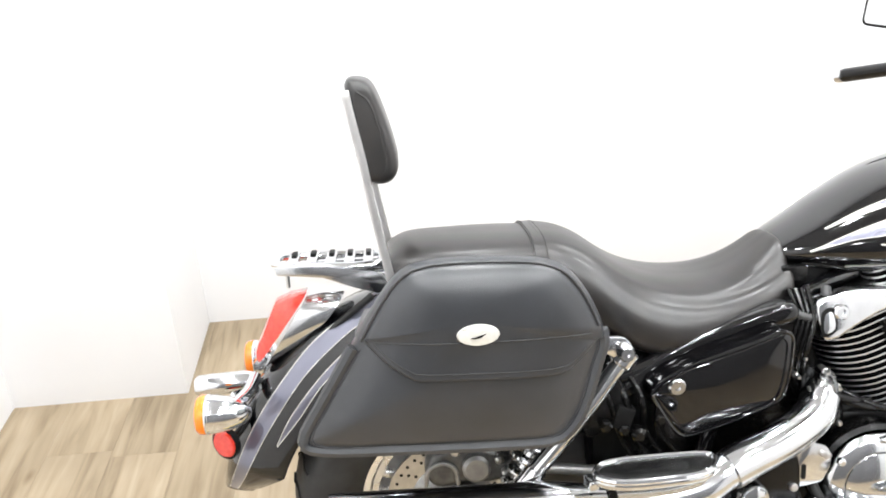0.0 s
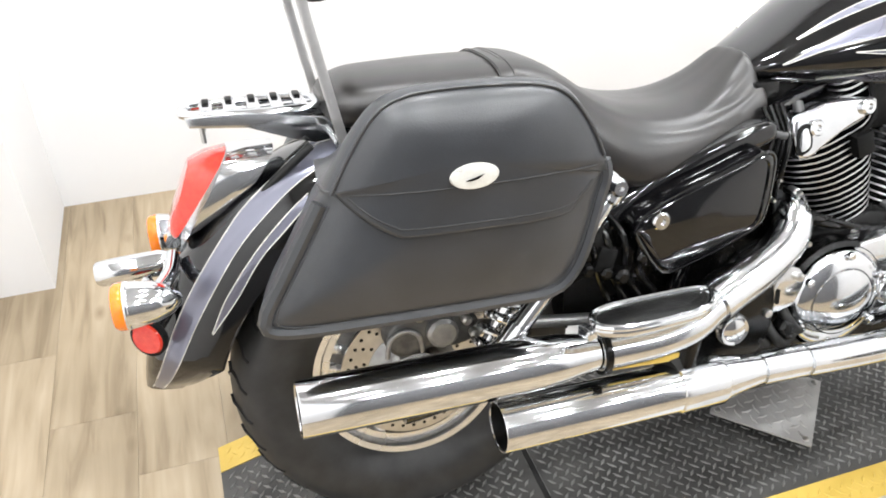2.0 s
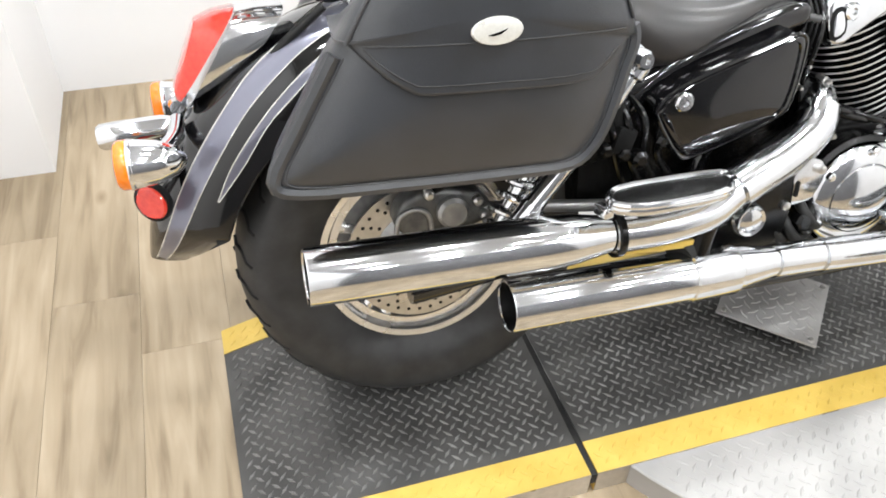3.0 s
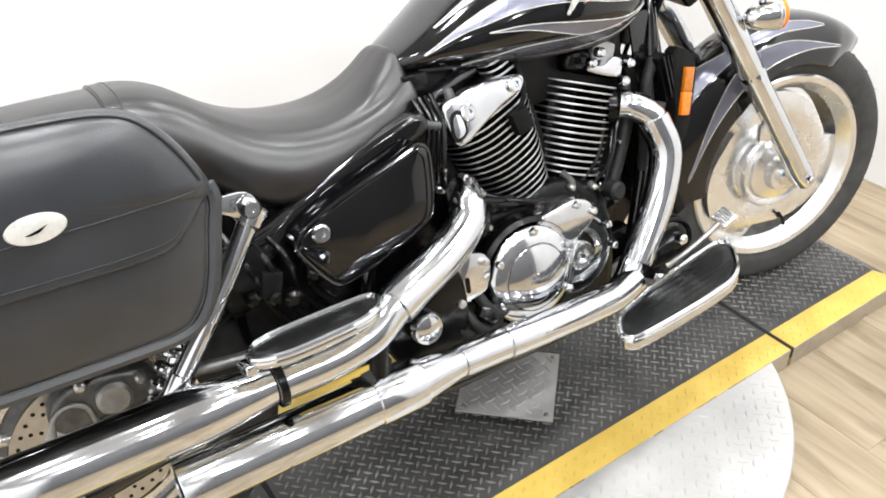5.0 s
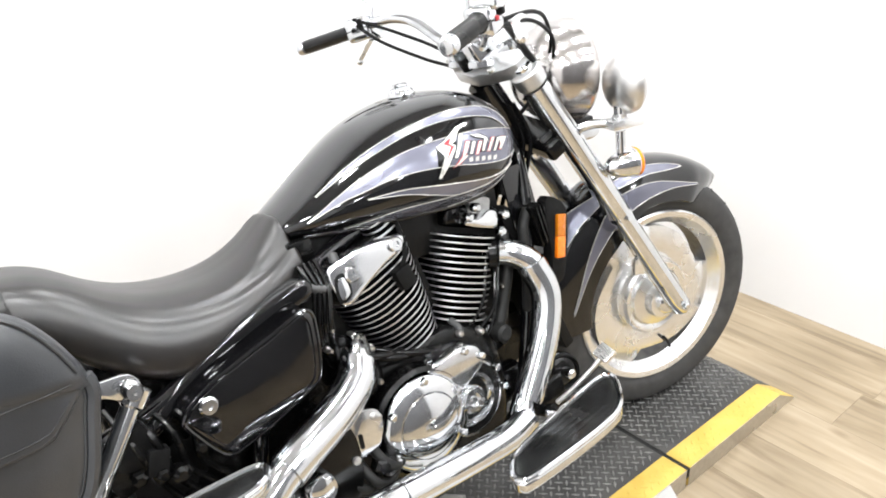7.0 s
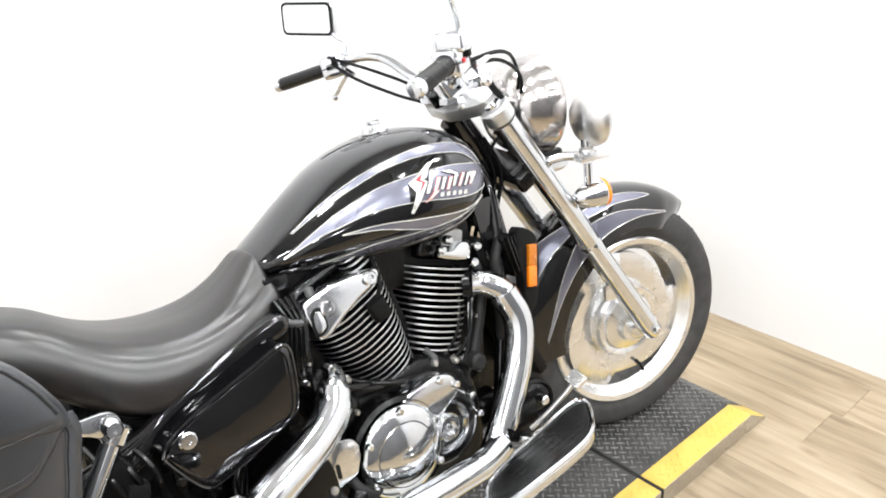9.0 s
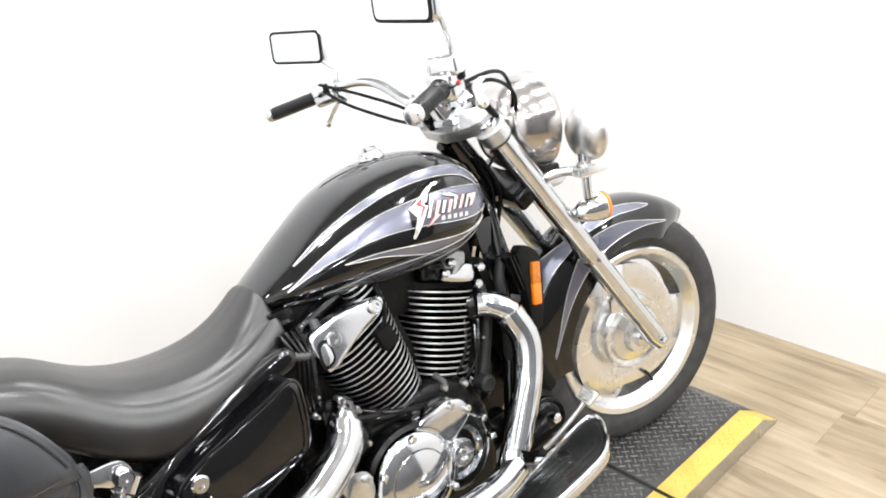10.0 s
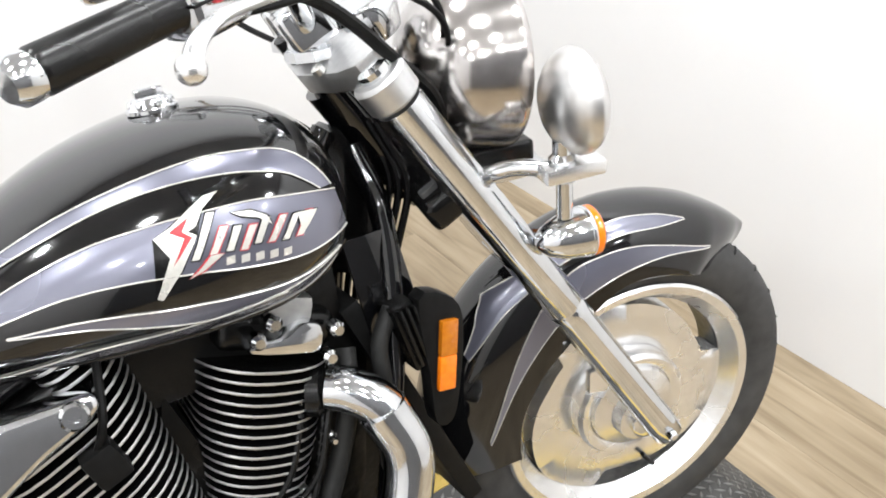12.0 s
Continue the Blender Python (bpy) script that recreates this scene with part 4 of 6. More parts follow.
for s in (-1, 1):
    part("down_tube", tube([(1.275, s * 0.03, 0.90), (1.278, s * 0.075, 0.80), (1.245, s * 0.10, 0.62), (1.17, s * 0.115, 0.36), (1.10, s * 0.125, 0.23), (1.02, s * 0.13, 0.195), (0.62, s * 0.14, 0.20), (0.53, s * 0.15, 0.26), (0.50, s * 0.15, 0.42), (0.58, s * 0.14, 0.66)], 0.0155, 14, 6), PAINT, chassis)
    part("swingarm", tube([(0.53, s * 0.16, 0.42), (0.35, s * 0.165, 0.385), (0.03, s * 0.15, 0.325), (-0.02, s * 0.15, 0.32)], 0.026, 14, 4), PAINT, chassis)
    shock = part("shock_absorber", tube([(0.12, s * 0.165, 0.38), (0.27, s * 0.15, 0.66)], 0.019, 16, 1), CHROME, bike, "chrome rear shock absorber")
    coil = []
    for k in range(8 * 14 + 1):
        a = 2 * math.pi * k / 14
        f = k / (8 * 14)
        c = Vector((0.135 + 0.10 * f, s * (0.163 - 0.01 * f), 0.41 + 0.19 * f))
        coil.append(c + Vector((0.88 * 0.029 * math.cos(a), 0.029 * math.sin(a), -0.47 * 0.029 * math.cos(a))))
    part("spring", tube(coil, 0.0058, 8, 1), CHROME, shock)
part("steering_head", tube([tuple(HEAD - U * 0.02), tuple(HEAD - U * 0.21)], 0.034, 20, 1), PAINT, chassis)
part("gusset", slab([(1.12, 0.87), (1.26, 0.93), (1.31, 0.84), (1.27, 0.72), (1.21, 0.74)], 0.07, side(0), 0.006), BLACK, chassis)
part("gusset", slab([(1.21, 0.80), (1.285, 0.80), (1.30, 0.70), (1.26, 0.60), (1.225, 0.66)], 0.006, side(-0.085), 0.002), PAINT, chassis)

cover_ol = smooth_outline([(0.388, 0.604), (0.391, 0.616), (0.404, 0.630), (0.45, 0.653), (0.51, 0.673), (0.57, 0.691), (0.618, 0.707), (0.634, 0.709), (0.643, 0.700), (0.645, 0.68), (0.641, 0.63), (0.632, 0.590), (0.618, 0.575), (0.59, 0.562), (0.53, 0.541), (0.465, 0.523), (0.444, 0.523), (0.428, 0.536), (0.405, 0.572)], 3)
for s in (-1, 1):
    rings = []
    ccx, ccz = 0.53, 0.615
    for y, sc in ((0.13, 1.0), (0.198, 1.0), (0.208, 0.985), (0.212, 0.95), (0.2125, 0.90), (0.209, 0.885), (0.2095, 0.84), (0.211, 0.5), (0.2115, 0.2)):
        rings.append([Vector((ccx + (x - ccx) * sc, s * y, ccz + (z - ccz) * sc)) for x, z in cover_ol])
    bm = bmesh.new()
    skin(bm, rings)
    sc_ob = part("side_cover", bm, PAINT, bike, "gloss black side cover")
    part("cover_bolt", lathe([(0.016, 0.0), (0.016, 0.006), (0.013, 0.009), (0.006, 0.009), (0.006, 0.005), (0, 0.005)], 24, Matrix.Translation((0.430, s * 0.210, 0.622)) @ (SIDE if s < 0 else pose(0, 0, 0, -90))), CHROME, sc_ob, "chrome bolt")
    part("cover_rim", tube([(x, s * 0.206, z) for x, z in cover_ol] + [(cover_ol[0][0], s * 0.206, cover_ol[0][1])], 0.004, 8, 1), PAINT, sc_ob)
for s in (-1, 1):
    part("seat_rail_panel", slab(smooth_outline([(0.335, 0.604), (0.36, 0.632), (0.42, 0.672), (0.50, 0.705), (0.58, 0.732), (0.65, 0.750), (0.672, 0.742), (0.668, 0.715), (0.62, 0.700), (0.54, 0.674), (0.46, 0.646), (0.39, 0.612), (0.352, 0.588)], 3), 0.05, side(s * 0.150), 0.016, 3), PAINT, chassis, "gloss black panel under the seat")
part("battery_case", box(0.40, 0.25, 0.36, pose(0.53, 0, 0.565), 0.03), OILY, chassis)
part("inner_fender", box(0.10, 0.24, 0.34, pose(0.345, 0, 0.56), 0.03), OILY, chassis)
part("hose", tube([(0.66, -0.13, 0.735), (0.70, -0.155, 0.715), (0.735, -0.15, 0.73), (0.75, -0.12, 0.76)], 0.009, 12, 5), GREY, chassis, "bent grey hose")
for k in range(4):
    part("wiring", tube([(0.29 + 0.03 * k, -0.15, 0.66 - 0.01 * k), (0.31 + 0.03 * k, -0.20, 0.60), (0.33 + 0.025 * k, -0.19, 0.53), (0.36 + 0.03 * k, -0.17, 0.47)], 0.006 + 0.001 * (k % 2), 8, 5), BLACK, chassis)
part("relay", box(0.035, 0.03, 0.045, pose(0.335, -0.195, 0.565, 0, 18, 0), 0.006), MATT, chassis)
part("relay_cap", lathe([(0.014, 0), (0.014, 0.02), (0.008, 0.026), (0, 0.026)], 16, Matrix.Translation((0.36, -0.20, 0.535)) @ SIDE), BLACK, chassis)
part("tool_box", box(0.10, 0.06, 0.09, pose(0.30, -0.17, 0.58, 0, -20, 0), 0.015), OILY, chassis)
for k in range(5):
    part("linkage_bolt", lathe([(0.012, 0), (0.012, 0.012), (0.007, 0.016), (0, 0.016)], 6, Matrix.Translation((0.30 + 0.035 * k, -0.205 + 0.004 * k, 0.555 - 0.012 * (k % 3))) @ SIDE), BLACK, chassis)

# ---- engine ----
engine = part("engine", slab(smooth_outline([(0.60, 0.25), (0.58, 0.40), (0.66, 0.50), (0.80, 0.52), (0.96, 0.53), (1.06, 0.49), (1.09, 0.42), (1.09, 0.28), (1.03, 0.215), (0.75, 0.205)], 4), 0.28, side(0), 0.03, 3), OILY, bike, "black V-twin engine with polished cooling fins")
CRANK = Vector((0.955, 0, 0.330))


def fin_outline(wx, wy, r):
    return rounded(wx, wy, r, 6)


for tag, ang, cyl_w in (("rear", -21.0, 0.216), ("front", 20.0, 0.178)):
    ax = Vector((math.sin(radians(ang)), 0, math.cos(radians(ang))))
    mz = Matrix.Translation(CRANK) @ ax.to_track_quat("Z", "Y").to_matrix().to_4x4()
    cm = Matrix.Translation(CRANK) @ Matrix.Rotation(radians(ang), 4, "Y")
    cyl = part("cylinder", lathe([(0.074, 0.12), (0.074, 0.405), (0.05, 0.41)], 36, cm), BLACK, engine)
    nfin, h0, dy, narrow, dx0, dx1 = (20, 0.160, 0.292, 0.60, 0.012, 0.024) if tag == "rear" else (17, 0.160, 0.276, 0.66, 0.010, -0.004)
    for k in range(nfin):
        h = h0 + k * 0.0138
        grow = narrow + (1 - narrow) * (k / (nfin - 1)) ** 0.8
        dx = dx0 + (dx1 - dx0) * k / (nfin - 1)
        fin = slab(fin_outline(cyl_w * grow, dy * (0.90 + 0.10 * min(1, k / 8)), min(0.080, 0.45 * cyl_w * grow)), 0.0040, None, 0.0013, 2)
        for f in fin.faces:
            f.material_index = 1 if abs(f.normal.z) < 0.93 else 0
        part("fin", fin, [BLACK, FINEDGE], cyl, "", cm @ pose(dx, 0, h))
    if tag == "rear":
        for k in range(5):
            h = h0 + (nfin + k) * 0.0138
            fin = slab(rounded(0.075 - 0.004 * k, 0.25, 0.03, 5), 0.0048, None, 0.0016, 2)
            for f in fin.faces:
                f.material_index = 1 if abs(f.normal.z) < 0.93 else 0
            part("fin", fin, [BLACK, FINEDGE], cyl, "", cm @ pose(0.088 - 0.003 * k, 0, h))
    # head cover
    hb = box(0.15, 0.22, 0.05, cm @ pose(0, 0, 0.422), 0.018, 3)
    part("head", hb, BLACK, cyl)
    if tag == "rear":
        tilt = Matrix.Translation((0, -0.142, 0.715)) @ Matrix.Rotation(radians(-9), 4, "X") @ Matrix.Translation((0, 0.142, -0.715))
        cov = smooth_outline([(0.711, 0.735), (0.723, 0.749), (0.755, 0.756), (0.788, 0.763), (0.851, 0.762), (0.884, 0.760), (0.886, 0.742), (0.866, 0.728), (0.830, 0.714), (0.797, 0.697), (0.770, 0.682), (0.747, 0.669), (0.724, 0.671), (0.713, 0.706)], 4)
        hc = part("rocker_cover", slab(cov, 0.05, tilt @ side(-0.142), 0.013, 3), CHROME, cyl, "chrome rocker cover")
        for bx, bz in ((0.755, 0.722), (0.862, 0.746)):
            part("cover_bolt", lathe([(0.015, 0.0), (0.015, 0.008), (0.012, 0.011), (0.006, 0.011), (0.006, 0.007), (0, 0.007)], 20, tilt @ Matrix.Translation((bx, -0.165, bz)) @ SIDE), CHROME, hc)
        part("cover_slot", slab(smooth_outline([(0.718, 0.678), (0.719, 0.722), (0.742, 0.729), (0.747, 0.688)], 3), 0.002, tilt @ side(-0.1682), 0.0005), MATT, hc)
        part("cover_window", slab(smooth_outline([(0.7225, 0.684), (0.7232, 0.717), (0.7385, 0.722), (0.7425, 0.692)], 3), 0.003, tilt @ side(-0.1695), 0.001), CHROME, hc)
        part("plug_cap", box(0.038, 0.03, 0.046, Matrix.Translation((0.874, -0.150, 0.678)) @ Matrix.Rotation(radians(-18), 4, "Y"), 0.006), MATT, cyl, "black spark plug cap")
        part("plug_lead", tube([(0.868, -0.152, 0.69), (0.885, -0.158, 0.73), (0.90, -0.12, 0.785)], 0.005, 8, 4), MATT, cyl)
    else:
        hc = part("rocker_cover", slab(smooth_outline([(-0.045, -0.010), (-0.042, 0.004), (-0.01, 0.006), (0.012, 0.026), (0.036, 0.024), (0.042, 0.002), (0.03, -0.012)], 3), 0.04, cm @ pose(0.006, -0.115, 0.414) @ SIDE, 0.008, 2), CHROME, cyl, "chrome rocker cover")
        for bx, bz in ((0.062, 0.016), (0.058, -0.02), (-0.036, 0.004), (-0.02, 0.026)):
            part("cover_bolt", lathe([(0.010, 0.0), (0.010, 0.014), (0.006, 0.019), (0, 0.019)], 20, cm @ pose(bx, -0.128, 0.418 + bz) @ SIDE), CHROME, hc)
        part("thermostat", box(0.06, 0.05, 0.04, cm @ pose(0.01, -0.09, 0.448), 0.01), CASTING, cyl)
        part("port_flange", lathe([(0.034, 0), (0.034, 0.016), (0.026, 0.024)], 24, along((1.118, -0.108, 0.634), (1.175, -0.142, 0.625))), BLACK, cyl)
        for k in range(7):
            pb = Vector((1.125, -0.112, 0.632))
            part("port_fin", box(0.03, 0.002, 0.024, Matrix.Translation(pb) @ Matrix.Rotation(radians(k * 26), 4, "X"), 0), STEEL, cyl)

# right-hand covers
CC = Vector((0.830, -0.145, 0.388))
clutch = part("clutch_cover", lathe([(0.101, 0.0), (0.101, 0.044), (0.098, 0.052), (0.090, 0.058), (0.078, 0.0625), (0.0695, 0.0645), (0.0680, 0.0620), (0.0660, 0.0665), (0.052, 0.0715), (0.034, 0.0755), (0.016, 0.0775), (0.0, 0.078)], 64, Matrix.Translation(CC) @ SIDE), CHROME, engine, "chrome round clutch cover")
for k in range(6):
    a = radians(25 + 60 * k)
    part("cover_bolt", lathe([(0.008, 0), (0.008, 0.008), (0.005, 0.011), (0, 0.011)], 12, Matrix.Translation((CC.x + 0.093 * math.cos(a), -0.203, CC.z + 0.093 * math.sin(a))) @ SIDE), CHROME, clutch)
part("gasket_ring", lathe([(0.106, 0.0), (0.115, 0.004), (0.115, 0.040), (0.106, 0.046)], 56, Matrix.Translation(CC) @ SIDE, caps=False), BLACK, clutch)
tc_ol = smooth_outline([(0.852, 0.468), (0.866, 0.490), (0.905, 0.498), (0.955, 0.502), (0.994, 0.486), (1.000, 0.446), (0.962, 0.422), (0.935, 0.409), (0.906, 0.430)], 3)
timing = part("timing_cover", slab(tc_ol, 0.05, side(-0.165), 0.010, 3), CHROME, engine, "chrome timing cover")
TCC = Vector((0.957, -0.14, 0.380))
part("timing_drum", lathe([(0.088, 0.0), (0.088, 0.030), (0.080, 0.038), (0.058, 0.040), (0.05, 0.038), (0, 0.038)], 48, Matrix.Translation(TCC) @ SIDE), BLACK, timing)
part("timing_ring", lathe([(0.076, 0.034), (0.079, 0.040), (0.083, 0.040), (0.086, 0.030)], 48, Matrix.Translation(TCC) @ SIDE, caps=False), CHROME, timing)
part("timing_arc", lathe([(0.046, 0.038), (0.050, 0.046), (0.058, 0.046)], 48, Matrix.Translation(TCC) @ SIDE, caps=False), CHROME, timing)
part("timing_cap", lathe([(0.030, 0.0), (0.030, 0.018), (0.026, 0.024), (0.015, 0.024), (0.015, 0.016), (0.006, 0.016), (0.006, 0.024), (0, 0.024)], 32, Matrix.Translation(TCC + Vector((-0.006, -0.040, 0.006))) @ SIDE), CHROME, timing)
for bx, bz in ((0.868, 0.470), (0.955, 0.492), (0.995, 0.466), (1.030, 0.425), (1.042, 0.375)):
    part("cover_bolt", lathe([(0.008, 0), (0.008, 0.012), (0.005, 0.015), (0, 0.015)], 12, Matrix.Translation((bx, -0.184, bz)) @ SIDE), CHROME, timing)
part("water_pump", ball(0.045, 0.04, 0.045, pose(0.735, -0.15, 0.52)), BLACK, engine)
bp = part("bracket_plate", slab(smooth_outline([(0.665, 0.501), (0.690, 0.494), (0.716, 0.483), (0.726, 0.454), (0.716, 0.425), (0.706, 0.411), (0.670, 0.404), (0.646, 0.397), (0.638, 0.411), (0.653, 0.460)], 3), 0.012, side(-0.216), 0.004), CHROME, engine, "chrome bracket plate")
part("bracket_slot", slab(rounded(0.008, 0.03, 0.003), 0.003, Matrix.Translation((0.672, -0.2225, 0.437)) @ SIDE), MATT, bp)
for bx, bz in ((0.652, 0.409), (0.712, 0.47)):
    part("bracket_bolt", lathe([(0.008, 0), (0.008, 0.008), (0.004, 0.01), (0, 0.01)], 12, Matrix.Translation((bx, -0.222, bz)) @ SIDE), STEEL, bp)
part("pivot_cover", lathe([(0.031, 0.0), (0.031, 0.02), (0.027, 0.026), (0.022, 0.024), (0.012, 0.027), (0, 0.028)], 32, Matrix.Translation((0.566, -0.228, 0.404)) @ SIDE), CHROME, engine, "chrome swingarm pivot cap")
part("pivot_plate", slab(smooth_outline([(0.50, 0.40), (0.53, 0.47), (0.60, 0.50), (0.66, 0.47), (0.66, 0.36), (0.60, 0.30), (0.53, 0.32)], 4), 0.05, side(-0.20), 0.008), BLACK, engine)
for k, (hx, hz) in enumerate(((0.63, 0.36), (0.67, 0.35), (0.70, 0.375))):
    part("hose", tube([(hx, -0.18, hz + 0.04), (hx + 0.01, -0.215, hz), (hx + 0.045, -0.205, hz - 0.03), (hx + 0.10, -0.17, hz - 0.02)], 0.010, 10, 5), RUBBER, engine)
part("cap_nut", lathe([(0.018, 0), (0.018, 0.02), (0.012, 0.026), (0, 0.026)], 6, Matrix.Translation((0.705, -0.20, 0.365)) @ SIDE), BLACK, engine)
part("sensor", lathe([(0.02, 0), (0.02, 0.03), (0.014, 0.036), (0, 0.036)], 20, Matrix.Translation((1.09, -0.13, 0.47)) @ SIDE), RUBBER, engine)
part("oil_filter", lathe([(0.045, 0), (0.045, 0.06), (0.03, 0.07), (0, 0.07)], 32, Matrix.Translation((1.12, -0.06, 0.30)) @ pose(0, 0, 0, 0, 90, 0)), BLACK, engine)
part("air_box", box(0.50, 0.16, 0.13, pose(0.95, 0, 0.735, 0, 0, 0), 0.02), OILY, engine)
part("front_case", slab([(1.02, 0.46), (1.03, 0.70), (1.18, 0.72), (1.235, 0.66), (1.19, 0.44), (1.13, 0.30), (1.05, 0.30)], 0.12, side(0.0), 0.01), OILY, engine)
part("rear_case", slab([(0.60, 0.60), (0.60, 0.755), (0.70, 0.79), (0.78, 0.76), (0.84, 0.50), (0.66, 0.48)], 0.14, side(0.0), 0.01), OILY, engine)
part("left_case", slab([(1.16, 0.26), (1.16, 0.50), (1.30, 0.52), (1.325, 0.44), (1.30, 0.30), (1.24, 0.24)], 0.03, side(0.055), 0.006), OILY, engine)
part("coolant_hose", tube([(1.185, -0.09, 0.66), (1.165, -0.115, 0.60), (1.135, -0.12, 0.53), (1.10, -0.125, 0.47), (1.07, -0.12, 0.43)], 0.014, 12, 5), RUBBER, engine)
part("starter_motor", lathe([(0.03, 0), (0.034, 0.004), (0.034, 0.05), (0.026, 0.06), (0, 0.062)], 28, Matrix.Translation((1.085, -0.075, 0.455)) @ SIDE), BLACK, engine)
for cx_, cz_ in ((0.985, 0.508), (1.04, 0.492), (0.90, 0.492)):
    part("base_stud", lathe([(0.008, 0), (0.008, 0.016), (0.005, 0.02), (0, 0.02)], 8, Matrix.Translation((cx_, -0.13, cz_)) @ SIDE), STEEL, engine)
part("breather_hose", tube([(0.99, -0.11, 0.53), (0.992, -0.135, 0.515), (0.985, -0.14, 0.50)], 0.008, 10, 4), GREY, engine)
part("wire_clip", tube([(0.63, -0.16, 0.50), (0.665, -0.175, 0.53), (0.69, -0.17, 0.56), (0.70, -0.15, 0.60)], 0.005, 8, 4), MATT, engine)
part("valley_block", slab([(0.90, 0.50), (0.955, 0.70), (1.01, 0.50)], 0.16, side(0), 0.01), OILY, engine)

for k in range(4):
    part("cable", tube([(0.672 + 0.012 * k, -0.128, 0.765), (0.682 + 0.008 * k, -0.150 - 0.004 * k, 0.715), (0.664 + 0.009 * k, -0.156 - 0.005 * k, 0.655), (0.668 + 0.010 * k, -0.150, 0.600), (0.700 + 0.012 * k, -0.130, 0.545)], 0.0042 + 0.001 * (k % 2), 8, 5), BLACK, engine, "glossy black cable")
for bx, by, bz, br in ((0.770, -0.148, 0.567, 0.008), (1.051, -0.122, 0.470, 0.006), (1.080, -0.118, 0.500, 0.006), (0.986, -0.138, 0.482, 0.007), (0.755, -0.180, 0.512, 0.008), (0.690, -0.162, 0.640, 0.006), (0.676, -0.168, 0.606, 0.006), (0.735, -0.165, 0.610, 0.006), (1.104, -0.126, 0.440, 0.009), (1.130, -0.118, 0.560, 0.008)):
    br *= 0.72
    part("hex_bolt", lathe([(br * 1.5, -0.02), (br * 1.5, 0.0), (br, 0.002), (br, 0.010), (br * 0.7, 0.013), (0, 0.013)], 6, Matrix.Translation((bx, by, bz)) @ SIDE), STEEL, engine)
for hx, hz, hr in ((0.760, 0.560, 0.013), (0.800, 0.540, 0.011), (0.850, 0.530, 0.012)):
    part("oil_line", tube([(hx - 0.06, -0.13, hz + 0.02), (hx - 0.02, -0.165, hz + 0.004), (hx + 0.03, -0.168, hz - 0.012), (hx + 0.08, -0.14, hz - 0.03)], hr * 0.6, 10, 5), BLACK, engine)
for hx, hz in ((1.075, 0.50), (1.095, 0.545), (1.06, 0.56)):
    part("lead", tube([(hx - 0.05, -0.115, hz - 0.07), (hx, -0.132, hz - 0.02), (hx + 0.03, -0.126, hz + 0.04), (hx + 0.06, -0.105, hz + 0.10)], 0.005, 8, 5), BLACK, engine)
part("oil_sight_glass", lathe([(0.021, -0.02), (0.021, 0.006), (0.016, 0.010), (0.011, 0.006), (0, 0.006)], 28, Matrix.Translation((0.722, -0.205, 0.352)) @ SIDE), BLACK, engine)
part("linkage_rod", tube([(0.60, -0.215, 0.318), (0.70, -0.222, 0.312), (0.80, -0.215, 0.300)], 0.006, 10, 3), STEEL, engine)

# ---- exhaust ----
exhaust = part("exhaust", tube([(1.140, -0.124, 0.636), (1.160, -0.140, 0.630), (1.190, -0.163, 0.600), (1.203, -0.178, 0.535), (1.182, -0.187, 0.465), (1.140, -0.196, 0.400), (1.080, -0.206, 0.325), (1.040, -0.218, 0.293), (0.99, -0.235, 0.288), (0.90, -0.25, 0.300), (0.80, -0.262, 0.312), (0.70, -0.272, 0.325), (0.60, -0.28, 0.335)], 0.0300, 24, 6), CHROME, bike, "chrome twin exhaust pipes and mufflers")
part("heat_shield", tube([(1.188, -0.165, 0.602), (1.204, -0.181, 0.535), (1.183, -0.190, 0.465), (1.142, -0.199, 0.400), (1.082, -0.209, 0.325)], 0.0335, 24, 6, flat=1.0), CHROME, exhaust)
part("lower_shield", tube([(1.06, -0.222, 0.297), (0.99, -0.238, 0.290), (0.90, -0.253, 0.301), (0.80, -0.265, 0.313), (0.70, -0.275, 0.326)], 0.0305, 24, 6), CHROME, exhaust)


def muffler(p, q, r):
    p, q = Vector(p), Vector(q)
    L = (q - p).length
    return lathe([(r * 0.62, 0.0), (r * 0.66, 0.03), (r * 0.92, 0.10), (r, 0.15), (r, L - 0.002), (r - 0.0012, L), (r - 0.0034, L - 0.0005), (r - 0.004, L - 0.003)], 40, along(p, q), caps=False)


def bore(p, q, r):
    p, q = Vector(p), Vector(q)
    L = (q - p).length
    return lathe([(r - 0.0038, L - 0.0026), (r - 0.006, L - 0.010), (r - 0.008, L - 0.10), (0.0, L - 0.10)], 40, along(p, q), caps=False)


lower = part("lower_muffler", muffler((0.62, -0.279, 0.334), (0.105, -0.296, 0.352), 0.0425), CHROME, exhaust)
part("shield_sleeve", lathe([(0.0425, 0.0), (0.0455, 0.002), (0.0455, 0.085), (0.0425, 0.092)], 40, along((0.425, -0.2855, 0.3412), (0.62, -0.279, 0.334)), caps=False), CHROME, lower)
# Matt black lining inside the tailpipe end.
part("bore", bore((0.62, -0.279, 0.334), (0.105, -0.296, 0.352), 0.0425), MATT, lower, "matt black tailpipe bore")
part("upper_pipe", tube([(0.748, -0.105, 0.566), (0.736, -0.145, 0.580), (0.718, -0.178, 0.566), (0.700, -0.197, 0.546), (0.664, -0.217, 0.528), (0.608, -0.240, 0.511), (0.545, -0.259, 0.495), (0.495, -0.272, 0.478), (0.45, -0.283, 0.458), (0.38, -0.288, 0.448), (0.28, -0.290, 0.449)], 0.0320, 24, 6), CHROME, exhaust)
upper = part("upper_muffler", muffler((0.31, -0.290, 0.449), (-0.20, -0.300, 0.466), 0.0435), CHROME, exhaust)
